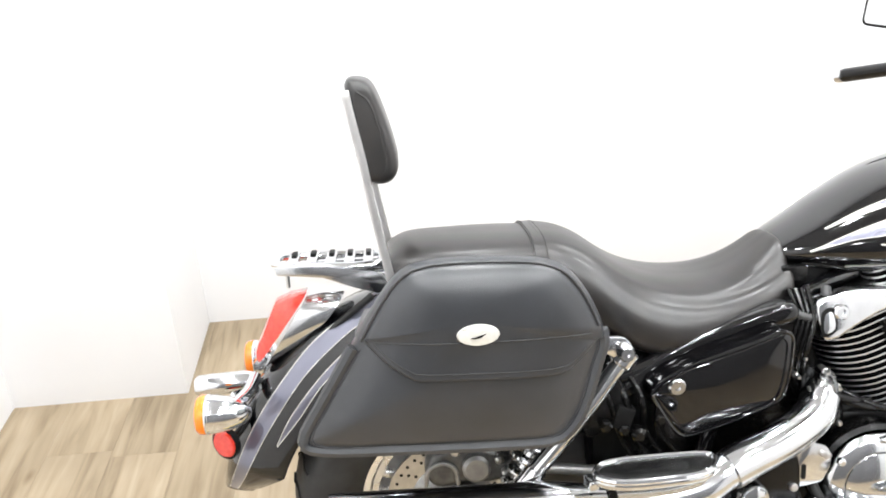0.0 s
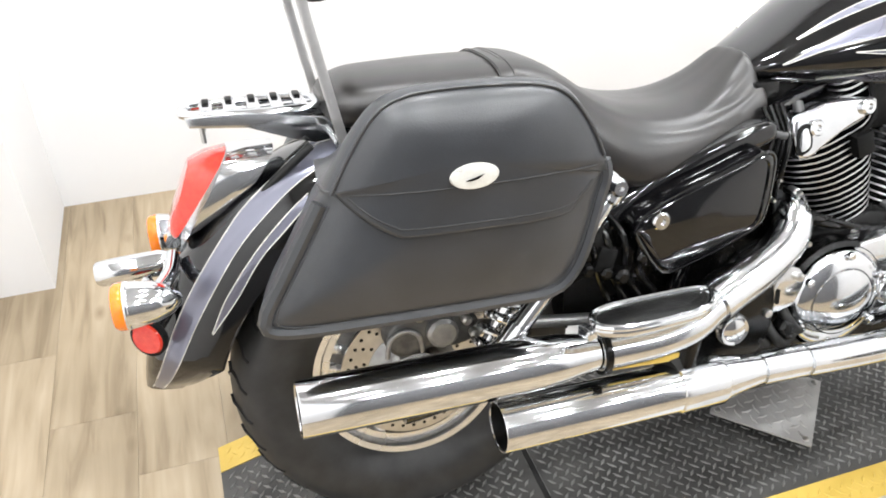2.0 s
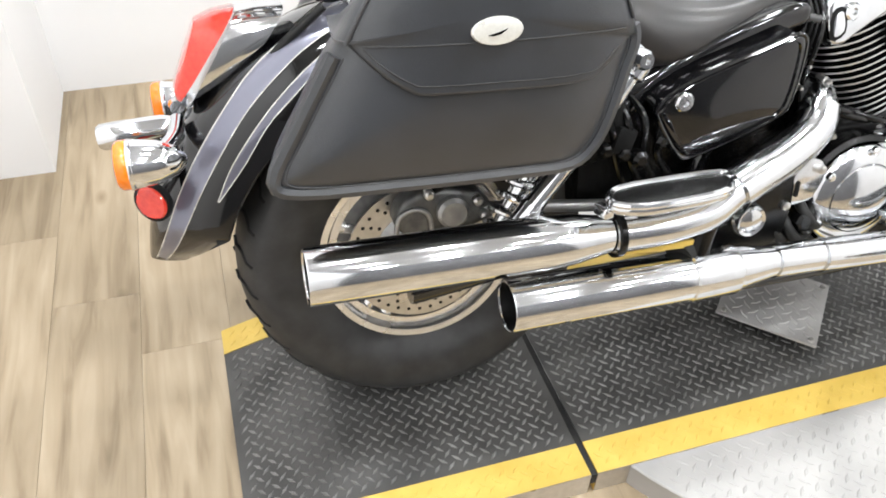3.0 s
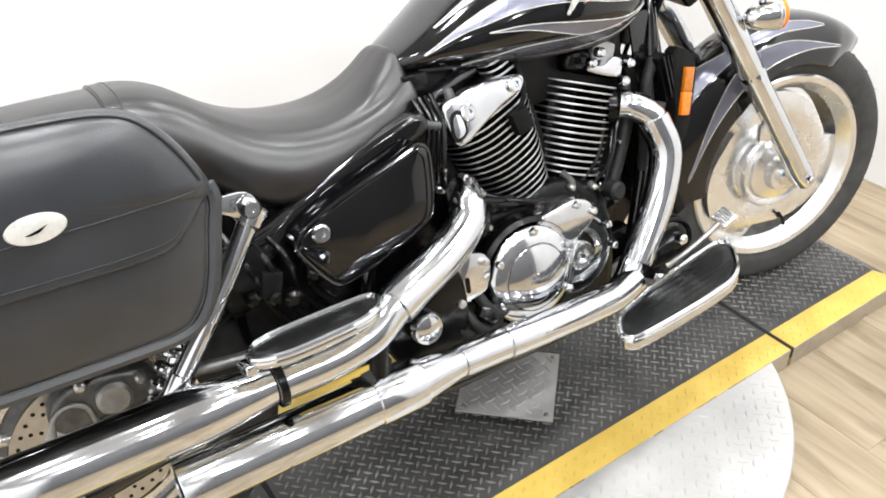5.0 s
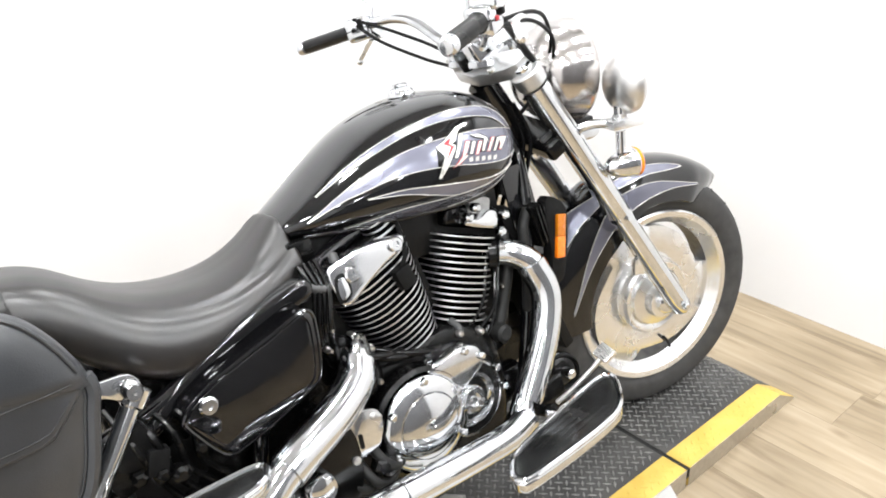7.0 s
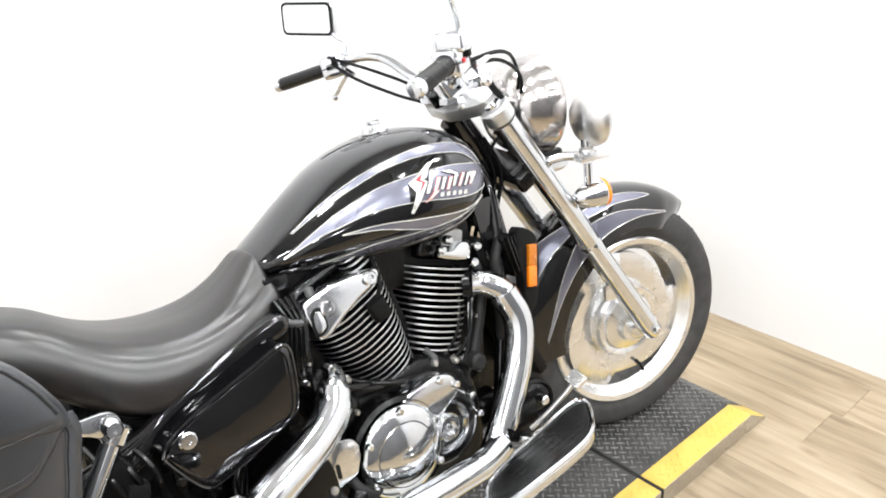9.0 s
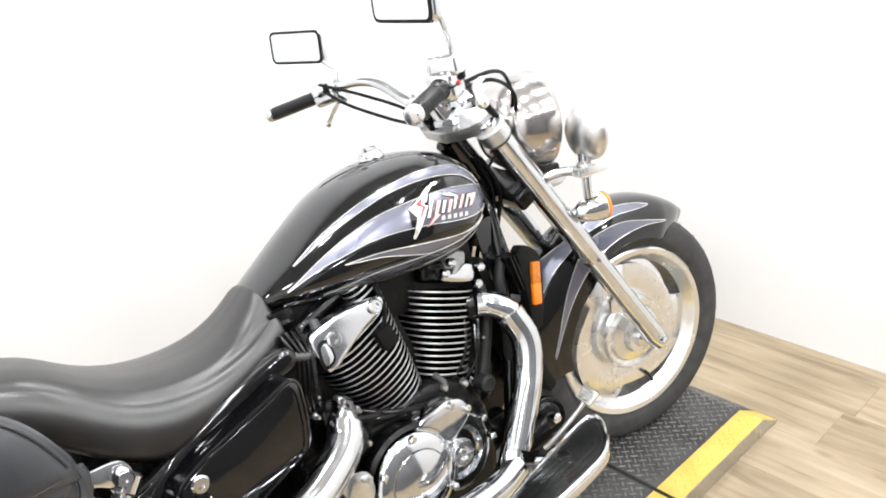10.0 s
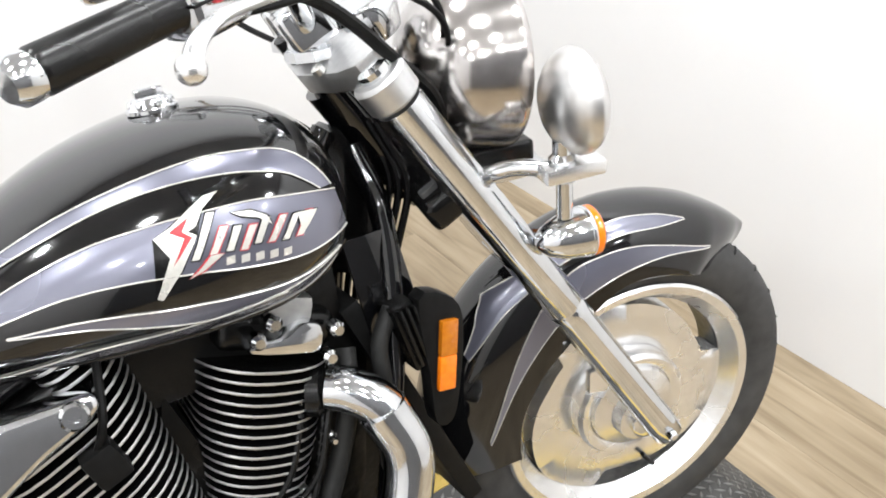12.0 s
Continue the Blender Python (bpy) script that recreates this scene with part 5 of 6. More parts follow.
part("clamp_band", lathe([(0.036, 0.0), (0.039, 0.002), (0.039, 0.012), (0.036, 0.014)], 36, along((0.292, -0.2895, 0.4492), (-0.2, -0.3, 0.466)), caps=False), BLACK, upper)
part("bore", bore((0.31, -0.290, 0.449), (-0.20, -0.300, 0.466), 0.0435), MATT, upper, "matt black tailpipe bore")
part("shield_step", tube([(0.719, -0.180, 0.566), (0.701, -0.199, 0.546), (0.664, -0.219, 0.528), (0.608, -0.242, 0.511), (0.545, -0.261, 0.495), (0.505, -0.271, 0.482)], 0.0355, 24, 5), CHROME, exhaust)
part("exhaust_mount", tube([(0.46, -0.25, 0.40), (0.44, -0.262, 0.385), (0.42, -0.27, 0.375)], 0.032, 16, 3), RUBBER, exhaust)
part("crossover", tube([(0.46, -0.283, 0.45), (0.45, -0.28, 0.40), (0.44, -0.283, 0.345)], 0.02, 14, 4), BLACK, exhaust)

# ---- footboards, pegs, brake pedal ----


def board(name, plan, z, pitch, label, ribs, flip=1, deep=0.024):
    """A footboard from its outline in plan."""
    cx, cy = sum(p[0] for p in plan) / len(plan), sum(p[1] for p in plan) / len(plan)
    ol = [(x - cx, (y - cy) * flip) for x, y in smooth_outline(plan, 4)]
    m = pose(cx, cy * flip, z, 0, pitch, 0)
    b = part(name, slab(ol, deep, m @ pose(0, 0, 0.012 - deep / 2), 0.007, 3), CHROME, bike, label)
    inner_ol = [(x * 0.915, y * 0.80) for x, y in ol]
    part("border_groove", slab([(x * 0.945, y * 0.87) for x, y in ol], 0.004, m @ pose(0, 0, 0.0112), 0.001), MATT, b)
    p = part("rubber_pad", slab(inner_ol, 0.010, m @ pose(0, 0, 0.0088), 0.003), PAD, b, "black rubber pad")
    lip = [m @ Vector((x * 0.972, y * 0.935, 0.0125)) for x, y in ol]
    part("raised_lip", tube(lip + lip[:2], 0.0055, 8, 1), CHROME, b, "raised chrome border")
    for k in range(ribs):
        yy = -0.032 + 0.064 * k / max(1, ribs - 1)
        part("rib", box(0.24 - 0.10 * abs(k - 2) / 3, 0.0045, 0.002, m @ pose(0.0, yy, 0.0142, 0, 0, 6 * flip), 0.0012), PAD, p)
    return b


RIDER = [(0.876, -0.402), (0.878, -0.378), (0.925, -0.330), (1.02, -0.300), (1.10, -0.282), (1.20, -0.262), (1.255, -0.254), (1.276, -0.260), (1.278, -0.284), (1.224, -0.350), (1.172, -0.388), (1.10, -0.404), (0.98, -0.413), (0.896, -0.414)]
fb = board("footboard", RIDER, 0.303, -1, "chrome-edged rider footboard with ribbed rubber", 5)
part("board_bracket", tube([(1.10, -0.28, 0.285), (1.13, -0.22, 0.30), (1.16, -0.14, 0.36)], 0.014, 12, 4), BLACK, fb)
board("footboard", RIDER, 0.303, -1, "chrome-edged rider footboard with ribbed rubber", 5, -1)
PASSENGER = [(0.246, -0.352), (0.252, -0.318), (0.285, -0.300), (0.36, -0.296), (0.440, -0.297), (0.461, -0.308), (0.456, -0.336), (0.425, -0.364), (0.36, -0.374), (0.285, -0.374)]
pb = board("passenger_board", PASSENGER, 0.522, 0, "chrome-edged passenger footboard with a smooth black pad", 0, 1, 0.016)
part("end_bracket", box(0.018, 0.030, 0.018, pose(0.242, -0.332, 0.516, 0, 0, 12), 0.005, 3), CHROME, pb)
part("board_arm", tube([(0.34, -0.30, 0.500), (0.35, -0.25, 0.490), (0.37, -0.19, 0.48)], 0.010, 12, 4), BLACK, pb)
part("yellow_tag", box(0.13, 0.003, 0.014, pose(0.37, -0.287, 0.408, 0, 4, 0), 0.001), YELLOW, exhaust, "yellow warning label under the shield")
pedal = part("brake_pedal", tube([(1.122, -0.258, 0.318), (1.150, -0.284, 0.346), (1.19, -0.306, 0.380), (1.214, -0.317, 0.402)], 0.0058, 12, 4), STEEL, bike, "steel brake pedal with ribbed pad")
pm = pose(1.221, -0.319, 0.408, 15, -35, -20)
pp = part("pedal_pad", box(0.034, 0.043, 0.011, pm, 0.003), ALU, pedal, "worn grey ribbed pedal pad")
for k in range(6):
    part("pad_rib", box(0.0032, 0.040, 0.0035, pm @ pose(-0.0138 + 0.0055 * k, 0, 0.0062), 0.001), STEEL, pp)
hn = part("horn", lathe([(0.045, 0), (0.045, 0.012), (0.036, 0.022), (0.02, 0.03), (0, 0.03)], 36, Matrix.Translation((1.236, -0.150, 0.318)) @ Matrix.Rotation(radians(-20), 4, "Z") @ SIDE), BLACK, bike, "round black horn")
part("horn_ring", lathe([(0.038, 0.02), (0.042, 0.026), (0.046, 0.02)], 36, Matrix.Translation((1.236, -0.150, 0.318)) @ Matrix.Rotation(radians(-20), 4, "Z") @ SIDE, caps=False), MATT, hn)
part("horn_bolt", lathe([(0.012, 0.0), (0.012, 0.042), (0.007, 0.047), (0, 0.047)], 14, Matrix.Translation((1.228, -0.160, 0.322)) @ SIDE), CHROME, hn)
part("pedal_bracket", slab([(1.165, 0.366), (1.169, 0.292), (1.116, 0.276), (1.062, 0.308), (1.076, 0.336)], 0.012, side(-0.232), 0.004), BLACK, pedal)
part("bracket_bolt", lathe([(0.010, 0), (0.010, 0.010), (0.006, 0.014), (0, 0.014)], 14, Matrix.Translation((1.098, -0.252, 0.300)) @ SIDE), CHROME, pedal)
kick = part("side_stand", tube([(0.72, 0.16, 0.22), (0.70, 0.22, 0.12), (0.66, 0.285, 0.068)], 0.012, 12, 4), BLACK, bike, "black side stand")
part("stand_foot", box(0.06, 0.035, 0.008, pose(0.655, 0.285, 0.068, 12.7, 0, 0), 0.003), BLACK, kick)

# radiator and its side shroud with a reflector
rad = part("radiator", box(0.03, 0.17, 0.42, pose(1.275, 0, 0.515, 0, -20, 0), 0.006), MATT, bike, "black radiator between the down tubes")
shr = part("radiator_shroud", slab(smooth_outline([(1.272, 0.715), (1.315, 0.708), (1.335, 0.665), (1.312, 0.56), (1.292, 0.52), (1.268, 0.53), (1.270, 0.60)], 3), 0.03, side(-0.135), 0.006), MATT, rad, "matt black shroud")
part("side_reflector", box(0.026, 0.010, 0.050, Matrix.Translation((1.2935, -0.154, 0.602)) @ Matrix.Rotation(radians(12), 4, "Y"), 0.003), AMBER, shr, "amber rectangular reflector")
# Upper half repeats the amber lens with shade put into the colour.
part("reflector_top", box(0.026, 0.010, 0.050, Matrix.Translation((1.304, -0.154, 0.651)) @ Matrix.Rotation(radians(12), 4, "Y"), 0.003), SHADED_AMBER, shr, "upper half of the amber reflector, shade put into its colour")
part("radiator_cap_hose", tube([(1.25, -0.11, 0.70), (1.22, -0.12, 0.66), (1.215, -0.12, 0.58), (1.2, -0.11, 0.45)], 0.012, 12, 4), RUBBER, rad)
part("rectifier", box(0.035, 0.05, 0.10, pose(1.266, -0.112, 0.660, 0, -12, 0), 0.006), BLACK, rad)
for k in range(3):
    part("rectifier_fin", box(0.005, 0.012, 0.09, pose(1.255 + 0.010 * k, -0.142, 0.665, 0, -12, 0), 0.001), BLACK, rad)

# ---- tank ----
TANK_ST = [(0.672, 0.80, 0.815, 0.826, 0.05), (0.69, 0.79, 0.82, 0.842, 0.076), (0.75, 0.783, 0.83, 0.880, 0.112), (0.82, 0.776, 0.838, 0.926, 0.146), (0.90, 0.768, 0.848, 0.968, 0.177), (0.98, 0.761, 0.856, 0.992, 0.199), (1.06, 0.757, 0.862, 1.001, 0.207), (1.13, 0.762, 0.867, 0.995, 0.202), (1.185, 0.79, 0.872, 0.973, 0.173), (1.215, 0.825, 0.875, 0.938, 0.117), (1.224, 0.85, 0.876, 0.906, 0.06)]
tank = part("fuel_tank", loft_side(TANK_ST, 56, 2.35, crowns=[1.9, 1.9, 1.85, 1.85, 1.95, 2.1, 2.3, 2.4, 2.4, 2.35, 2.3]), PAINT, bike, "gloss black fuel tank with silver-blue flame stripes")
CAP = Vector((1.050, 0.0, 1.0))
cap = part("fuel_cap", lathe([(0.030, 0.0), (0.030, 0.004), (0.026, 0.007), (0.023, 0.012), (0.017, 0.017), (0, 0.018)], 36, Matrix.Translation(CAP)), CHROME, tank, "chrome fuel cap")
for k in range(8):
    a = radians(45 * k)
    part("cap_lug", ball(0.0065, 0.0065, 0.007, Matrix.Translation(CAP + Vector((0.021 * math.cos(a), 0.021 * math.sin(a), 0.008))), 10), CHROME, cap)
part("cap_knob", box(0.034, 0.011, 0.012, Matrix.Translation(CAP + Vector((0, 0, 0.020))), 0.004), CHROME, cap)
part("tank_bracket", box(0.05, 0.04, 0.03, pose(0.70, -0.08, 0.785), 0.006), BLACK, tank)

# ---- fork, yokes, lights ----
fork = part("front_fork", tube([tuple(HEAD + U * 0.06), tuple(HEAD - U * 0.24)], 0.02, 16, 1), BLACK, bike, "chrome telescopic front fork", STEER)
LEG0 = Vector((1.716, -0.006, 0.340))
LEG_U = Vector((-math.sin(radians(31.3)), 0, math.cos(radians(31.3))))
for s in (-1, 1):
    foot = LEG0 + Vector((0, s * 0.134, 0)) - LEG_U * 0.035
    top = foot + LEG_U * 0.84
    leg = part("fork_leg", lathe([(0.0, 0.0), (0.020, 0.002), (0.027, 0.012), (0.0285, 0.05), (0.0285, 0.355), (0.0290, 0.360), (0.0290, 0.380), (0.0280, 0.382), (0.0280, 0.386), (0.0290, 0.388), (0.0300, 0.52), (0.0305, 0.79), (0.0, 0.79)], 32, along(foot, top)), CHROME, fork, "chrome fork leg", STEER)
    part("axle_pinch_bolt", lathe([(0.0095, 0), (0.0095, 0.012), (0.006, 0.016), (0, 0.016)], 6, Matrix.Translation(foot + LEG_U * 0.035 + Vector((0, s * 0.024, 0))) @ (SIDE if s < 0 else pose(0, 0, 0, -90))), CHROME, leg, "", STEER)
    part("caliper_lug", slab([(-0.02, -0.02), (0.012, -0.026), (0.02, 0.0), (0.012, 0.026), (-0.02, 0.02)], 0.014, Matrix.Translation(foot + LEG_U * 0.20 + Vector((-0.036, 0, 0))) @ SIDE, 0.004), ALU, leg, "", STEER)
lowc = HEAD - U * 0.18
part("lower_yoke", box(0.075, 0.31, 0.045, Matrix.Translation(lowc + Vector((0.025, 0, 0.0))) @ Matrix.Rotation(-RAKE, 4, "Y"), 0.014, 3), BLACK, fork, "", STEER)
part("top_yoke", slab([(-0.024, -0.045), (-0.006, -0.09), (0.014, -0.130), (0.034, -0.150), (0.066, -0.150), (0.078, -0.135), (0.075, -0.09), (0.058, -0.045), (0.058, 0.045), (0.075, 0.09), (0.078, 0.135), (0.066, 0.150), (0.034, 0.150), (0.014, 0.130), (-0.006, 0.09), (-0.024, 0.045)], 0.030, Matrix.Translation(HEAD + U * 0.012) @ Matrix.Rotation(-RAKE, 4, "Y"), 0.004, 2), FINEDGE, fork, "satin aluminium top yoke", STEER)
for s in (-1, 1):
    part("yoke_bolt", lathe([(0.008, 0), (0.008, 0.008), (0.005, 0.010), (0, 0.010)], 12, Matrix.Translation(HEAD + U * 0.028 + Vector((0.0, s * 0.10, 0.0))) @ Matrix.Rotation(-RAKE, 4, "Y")), STEEL, fork, "", STEER)
    part("fork_cap", lathe([(0.021, 0), (0.021, 0.012), (0.016, 0.017), (0.008, 0.017), (0.008, 0.012), (0, 0.012)], 24, along(LEG0 + Vector((0, s * 0.134, 0)) + LEG_U * 0.798, LEG0 + Vector((0, s * 0.134, 0)) + LEG_U)), CHROME, fork, "", STEER)
for s in (-1, 1):
    part("yoke_boss", lathe([(0.031, -0.022), (0.0345, -0.018), (0.035, 0.012), (0.031, 0.017), (0.022, 0.018), (0.0, 0.018)], 36, along(LEG0 + Vector((0, s * 0.134, 0)) + LEG_U * 0.782, LEG0 + Vector((0, s * 0.134, 0)) + LEG_U)), FINEDGE, fork, "satin aluminium yoke boss", STEER)
part("stem_nut", lathe([(0.02, 0), (0.02, 0.014), (0.014, 0.022), (0, 0.023)], 6, along(HEAD + U * 0.034, HEAD + U)), CHROME, fork, "", STEER)
part("fork_reflector", box(0.03, 0.014, 0.03, Matrix.Translation(LEG0 + LEG_U * 0.60 + Vector((-0.045, -0.12, 0))) @ Matrix.Rotation(-RAKE, 4, "Y"), 0.004), GREY, fork, "", STEER)

HL = Vector((1.506, 0.0, 0.970))
hl = part("headlight", lathe([(0.0, -0.140), (0.038, -0.136), (0.076, -0.120), (0.103, -0.088), (0.115, -0.052), (0.119, -0.024), (0.121, 0.0), (0.112, 0.007)], 56, along(HL, HL + Vector((1, 0, -0.06))), caps=False, smooth_steps=3), SOFTCHROME, bike, "chrome bullet headlight", STEER)
part("headlight_lens", lathe([(0.113, 0.004), (0.088, 0.016), (0.05, 0.024), (0, 0.028)], 48, along(HL, HL + Vector((1, 0, -0.06))), caps=False), BADGE, hl, "clear headlight lens", STEER)
part("headlight_bracket", tube([tuple(HL + Vector((-0.02, 0, -0.095))), tuple(HL + Vector((-0.06, 0, -0.12))), tuple(lowc + Vector((0.06, 0, 0.0)))], 0.014, 12, 4), CHROME, hl, "", STEER)
part("headlight_mount", box(0.10, 0.085, 0.034, Matrix.Translation(HL + Vector((-0.012, 0, -0.128))), 0.008, 3), BLACK, hl, "black headlight mount", STEER)
part("mount_plate", slab(smooth_outline([(-0.05, -0.012), (0.03, -0.016), (0.06, 0.0), (0.03, 0.014), (-0.05, 0.012)], 3), 0.07, Matrix.Translation(HL + Vector((0.0, 0, -0.155))) @ SIDE, 0.004), CHROME, hl, "", STEER)
bar = part("light_bar", tube([(1.40, -0.11, 0.850), (1.46, -0.14, 0.870), (1.50, -0.172, 0.872)], 0.011, 12, 4), CHROME, bike, "chrome bar carrying the driving lamps", STEER)
part("light_bar_arm", tube([(1.40, 0.11, 0.850), (1.46, 0.14, 0.870), (1.50, 0.172, 0.872)], 0.011, 12, 4), CHROME, bar, "", STEER)
part("light_bar_middle", tube([(1.40, -0.11, 0.850), (1.43, -0.05, 0.846), (1.43, 0.05, 0.846), (1.40, 0.11, 0.850)], 0.012, 12, 4), CHROME, bar, "", STEER)
for s in (-1, 1):
    fc = Vector((1.527, s * 0.172, 0.953))
    fg = part("driving_lamp", lathe([(0.0, -0.030), (0.022, -0.028), (0.044, -0.020), (0.060, -0.006), (0.067, 0.008), (0.066, 0.016), (0.060, 0.024), (0.052, 0.028)], 44, along(fc, fc + Vector((1, 0, 0.0))), caps=False, smooth_steps=3), SATIN, bike, "chrome round driving lamp", STEER)
    part("lamp_lens", lathe([(0.054, 0.026), (0.035, 0.032), (0, 0.034)], 40, along(fc, fc + Vector((1, 0, 0))), caps=False), BADGE, fg, "clear lamp lens", STEER)
    part("lamp_stem", lathe([(0.016, 0), (0.018, 0.006), (0.012, 0.012), (0.012, 0.03)], 20, pose(1.515, s * 0.178, 0.880)), CHROME, fg, "", STEER)
    part("lamp_block", box(0.084, 0.044, 0.021, pose(1.526, s * 0.178, 0.870), 0.005), ALU, bar, "", STEER)
    sg = bullet_signal((1.552, s * 0.172, 0.769), (1, 0, 0), 0.034, 0.076, bike, STEER, 0.017)
    part("stem", lathe([(0.011, 0), (0.011, 0.05), (0.014, 0.052)], 20, pose(1.520, s * 0.174, 0.800)), CHROME, sg, "", STEER)

# ---- handlebar and controls ----
BARS = STEER @ Matrix.Translation((0, 0, 1.08)) @ Matrix.Rotation(radians(-5.5), 4, "X") @ Matrix.Translation((0, 0, -1.08))


def bar_pts(s):
    return [(1.245, s * 0.05, 1.065), (1.235, s * 0.11, 1.085), (1.205, s * 0.19, 1.135), (1.165, s * 0.25, 1.150), (1.118, s * 0.325, 1.136), (1.000, s * 0.432, 1.110)]


handlebar = part("handlebar", tube([(*p[:3],) for p in bar_pts(-1)[::-1]] + [(1.247, 0, 1.063)] + bar_pts(1), 0.0125, 16, 6), CHROME, bike, "chrome pulled-back handlebar", BARS)
for s in (-1, 1):
    e, g = Vector((1.000, s * 0.432, 1.110)), Vector((1.095, s * 0.350, 1.130))
    grip = part("grip", lathe([(0.015, 0.0), (0.0175, 0.004), (0.0175, 0.122), (0.020, 0.126), (0.020, 0.132), (0.014, 0.134)], 24, along(e, g)), PAD, handlebar, "black rubber grip", BARS)
    part("bar_end", lathe([(0.0, -0.022), (0.012, -0.021), (0.0175, -0.014), (0.0175, -0.002), (0.014, 0.002)], 24, along(e, g)), CHROME, grip, "chrome bar end", BARS)
    part("switch_housing", box(0.054, 0.058, 0.066, along(e, g, 0.160), 0.014, 3), CHROME, handlebar, "chrome switch housing", BARS)
    part("switch_button", box(0.006, 0.009, 0.011, along(e, g, 0.152) @ pose(-0.028, 0.0, 0), 0.003), MATT if s > 0 else RED, handlebar, "", BARS)
    part("switch_lever", box(0.010, 0.022, 0.014, along(e, g, 0.168) @ pose(-0.030, 0.012, 0.006), 0.003), MATT, handlebar, "", BARS)
    part("housing_seam", box(0.056, 0.003, 0.068, along(e, g, 0.160), 0.001), BLACK, handlebar, "", BARS)
    part("lever_perch", box(0.036, 0.055, 0.035, along(e, g, 0.195) @ pose(0.0, -0.01 * s, 0), 0.008), CHROME, handlebar, "", BARS)
    if s < 0:
        lev = [(1.200, -0.320, 1.128), (1.158, -0.378, 1.128), (1.126, -0.425, 1.126), (1.105, -0.466, 1.117), (1.096, -0.490, 1.104)]
    else:
        lev = [(1.165, 0.325, 1.118), (1.152, 0.362, 1.100), (1.143, 0.395, 1.075), (1.134, 0.420, 1.052)]
    part("lever", tube(lev, 0.0078, 12, 5, flat=0.6), ALU, handlebar, "polished aluminium lever", BARS)
    part("lever_ball", ball(0.0105, 0.0105, 0.0105, Matrix.Translation(lev[-1]), 14), ALU, handlebar, "", BARS)
    rb = part("riser", tube([tuple(HEAD + U * 0.03 + Vector((0.0, s * 0.05, 0))), (1.245, s * 0.05, 1.065)], 0.024, 20, 1), CHROME, handlebar, "", BARS)
    part("riser_nut", lathe([(0.030, 0), (0.030, 0.012), (0.024, 0.016)], 8, along(HEAD + U * 0.03 + Vector((0.0, s * 0.05, 0)), Vector((1.245, s * 0.05, 1.065)))), CHROME, rb, "", BARS)
    for q in (-0.016, 0.016):
        part("clamp_bolt", lathe([(0.006, 0), (0.006, 0.008), (0.003, 0.01), (0, 0.01)], 10, pose(1.246 + q, s * 0.05, 1.088 - q * 0.4, 0, -25, 0)), STEEL, rb, "", BARS)
    part("riser_cap", box(0.060, 0.050, 0.056, pose(1.246, s * 0.05, 1.066, 0, -25, 0), 0.010, 3), CHROME, handlebar, "", BARS)
    # mirrors
    mb = e + (g - e).normalized() * 0.185 + Vector((0.01, 0, 0.02))
    mc = Vector((1.098, 0.394, 1.262)) if s > 0 else Vector((1.058, -0.366, 1.296))
    turn = 33 if s > 0 else -12
    mr = Matrix.Rotation(radians(90 + s * turn), 4, "Z") @ pose(0, 0, 0, 90) @ Matrix.Rotation(radians(8), 4, "Z")
    mir = part("mirror", slab(rounded(0.166, 0.086, 0.018), 0.022, Matrix.Translation(mc) @ mr, 0.008, 3), CHROME, bike, "rectangular chrome mirror", BARS)
    face = Matrix.Translation(mc + Vector((-math.cos(radians(turn)), -s * math.sin(radians(turn)), 0)) * 0.0118) @ mr
    part("mirror_gasket", slab(rounded(0.162, 0.082, 0.016), 0.003, face), MATT, mir, "black rubber rim", BARS)
    part("mirror_glass", slab(rounded(0.150, 0.070, 0.012), 0.004, face), MIRROR, mir, "mirror glass", BARS)
    foot = mc + (Vector((0.026, -0.052, -0.034)) if s > 0 else Vector((0.03, -0.045, -0.032)))
    part("mirror_stem", tube([tuple(mb), tuple(mb + Vector((0.004, 0, 0.03))), tuple(mb.lerp(foot, 0.6) + Vector((0.006, 0, 0.004))), tuple(foot), tuple(foot.lerp(mc, 0.35))], 0.0055, 12, 5), CHROME, mir, "", BARS)
part("master_cylinder", box(0.055, 0.06, 0.04, pose(1.125, -0.335, 1.168, 0, 0, 40), 0.010, 3), CHROME, handlebar, "chrome brake fluid reservoir", BARS)
sp = part("speedometer", lathe([(0.0, -0.03), (0.035, -0.026), (0.044, 0.0), (0.044, 0.02), (0.04, 0.026)], 36, along((1.335, 0, 1.055), (1.30, 0, 1.13))), CHROME, bike, "chrome speedometer housing", STEER)
part("dial", lathe([(0.04, 0.022), (0.0, 0.022)], 36, along((1.335, 0, 1.055), (1.30, 0, 1.13)), caps=False), BLACK, sp, "", STEER)
CABLES = (((1.10, 0.325, 1.12), (1.14, 0.25, 1.075), (1.20, 0.15, 1.035), (1.26, 0.06, 1.00), (1.29, 0.05, 0.92)),
          ((1.10, 0.32, 1.13), (1.18, 0.22, 1.09), (1.25, 0.12, 1.04), (1.30, 0.05, 0.95)),
          ((1.17, -0.28, 1.16), (1.225, -0.215, 1.132), (1.275, -0.170, 1.090), (1.325, -0.140, 1.035), (1.372, -0.108, 0.985), (1.40, -0.07, 0.92), (1.40, -0.05, 0.84)),
          ((1.16, -0.28, 1.14), (1.29, -0.20, 1.13), (1.39, -0.12, 1.07), (1.41, -0.06, 0.99), (1.34, -0.04, 0.9)),
          ((1.16, -0.28, 1.15), (1.28, -0.22, 1.15), (1.37, -0.13, 1.11), (1.41, -0.07, 1.03), (1.36, -0.03, 0.93)))
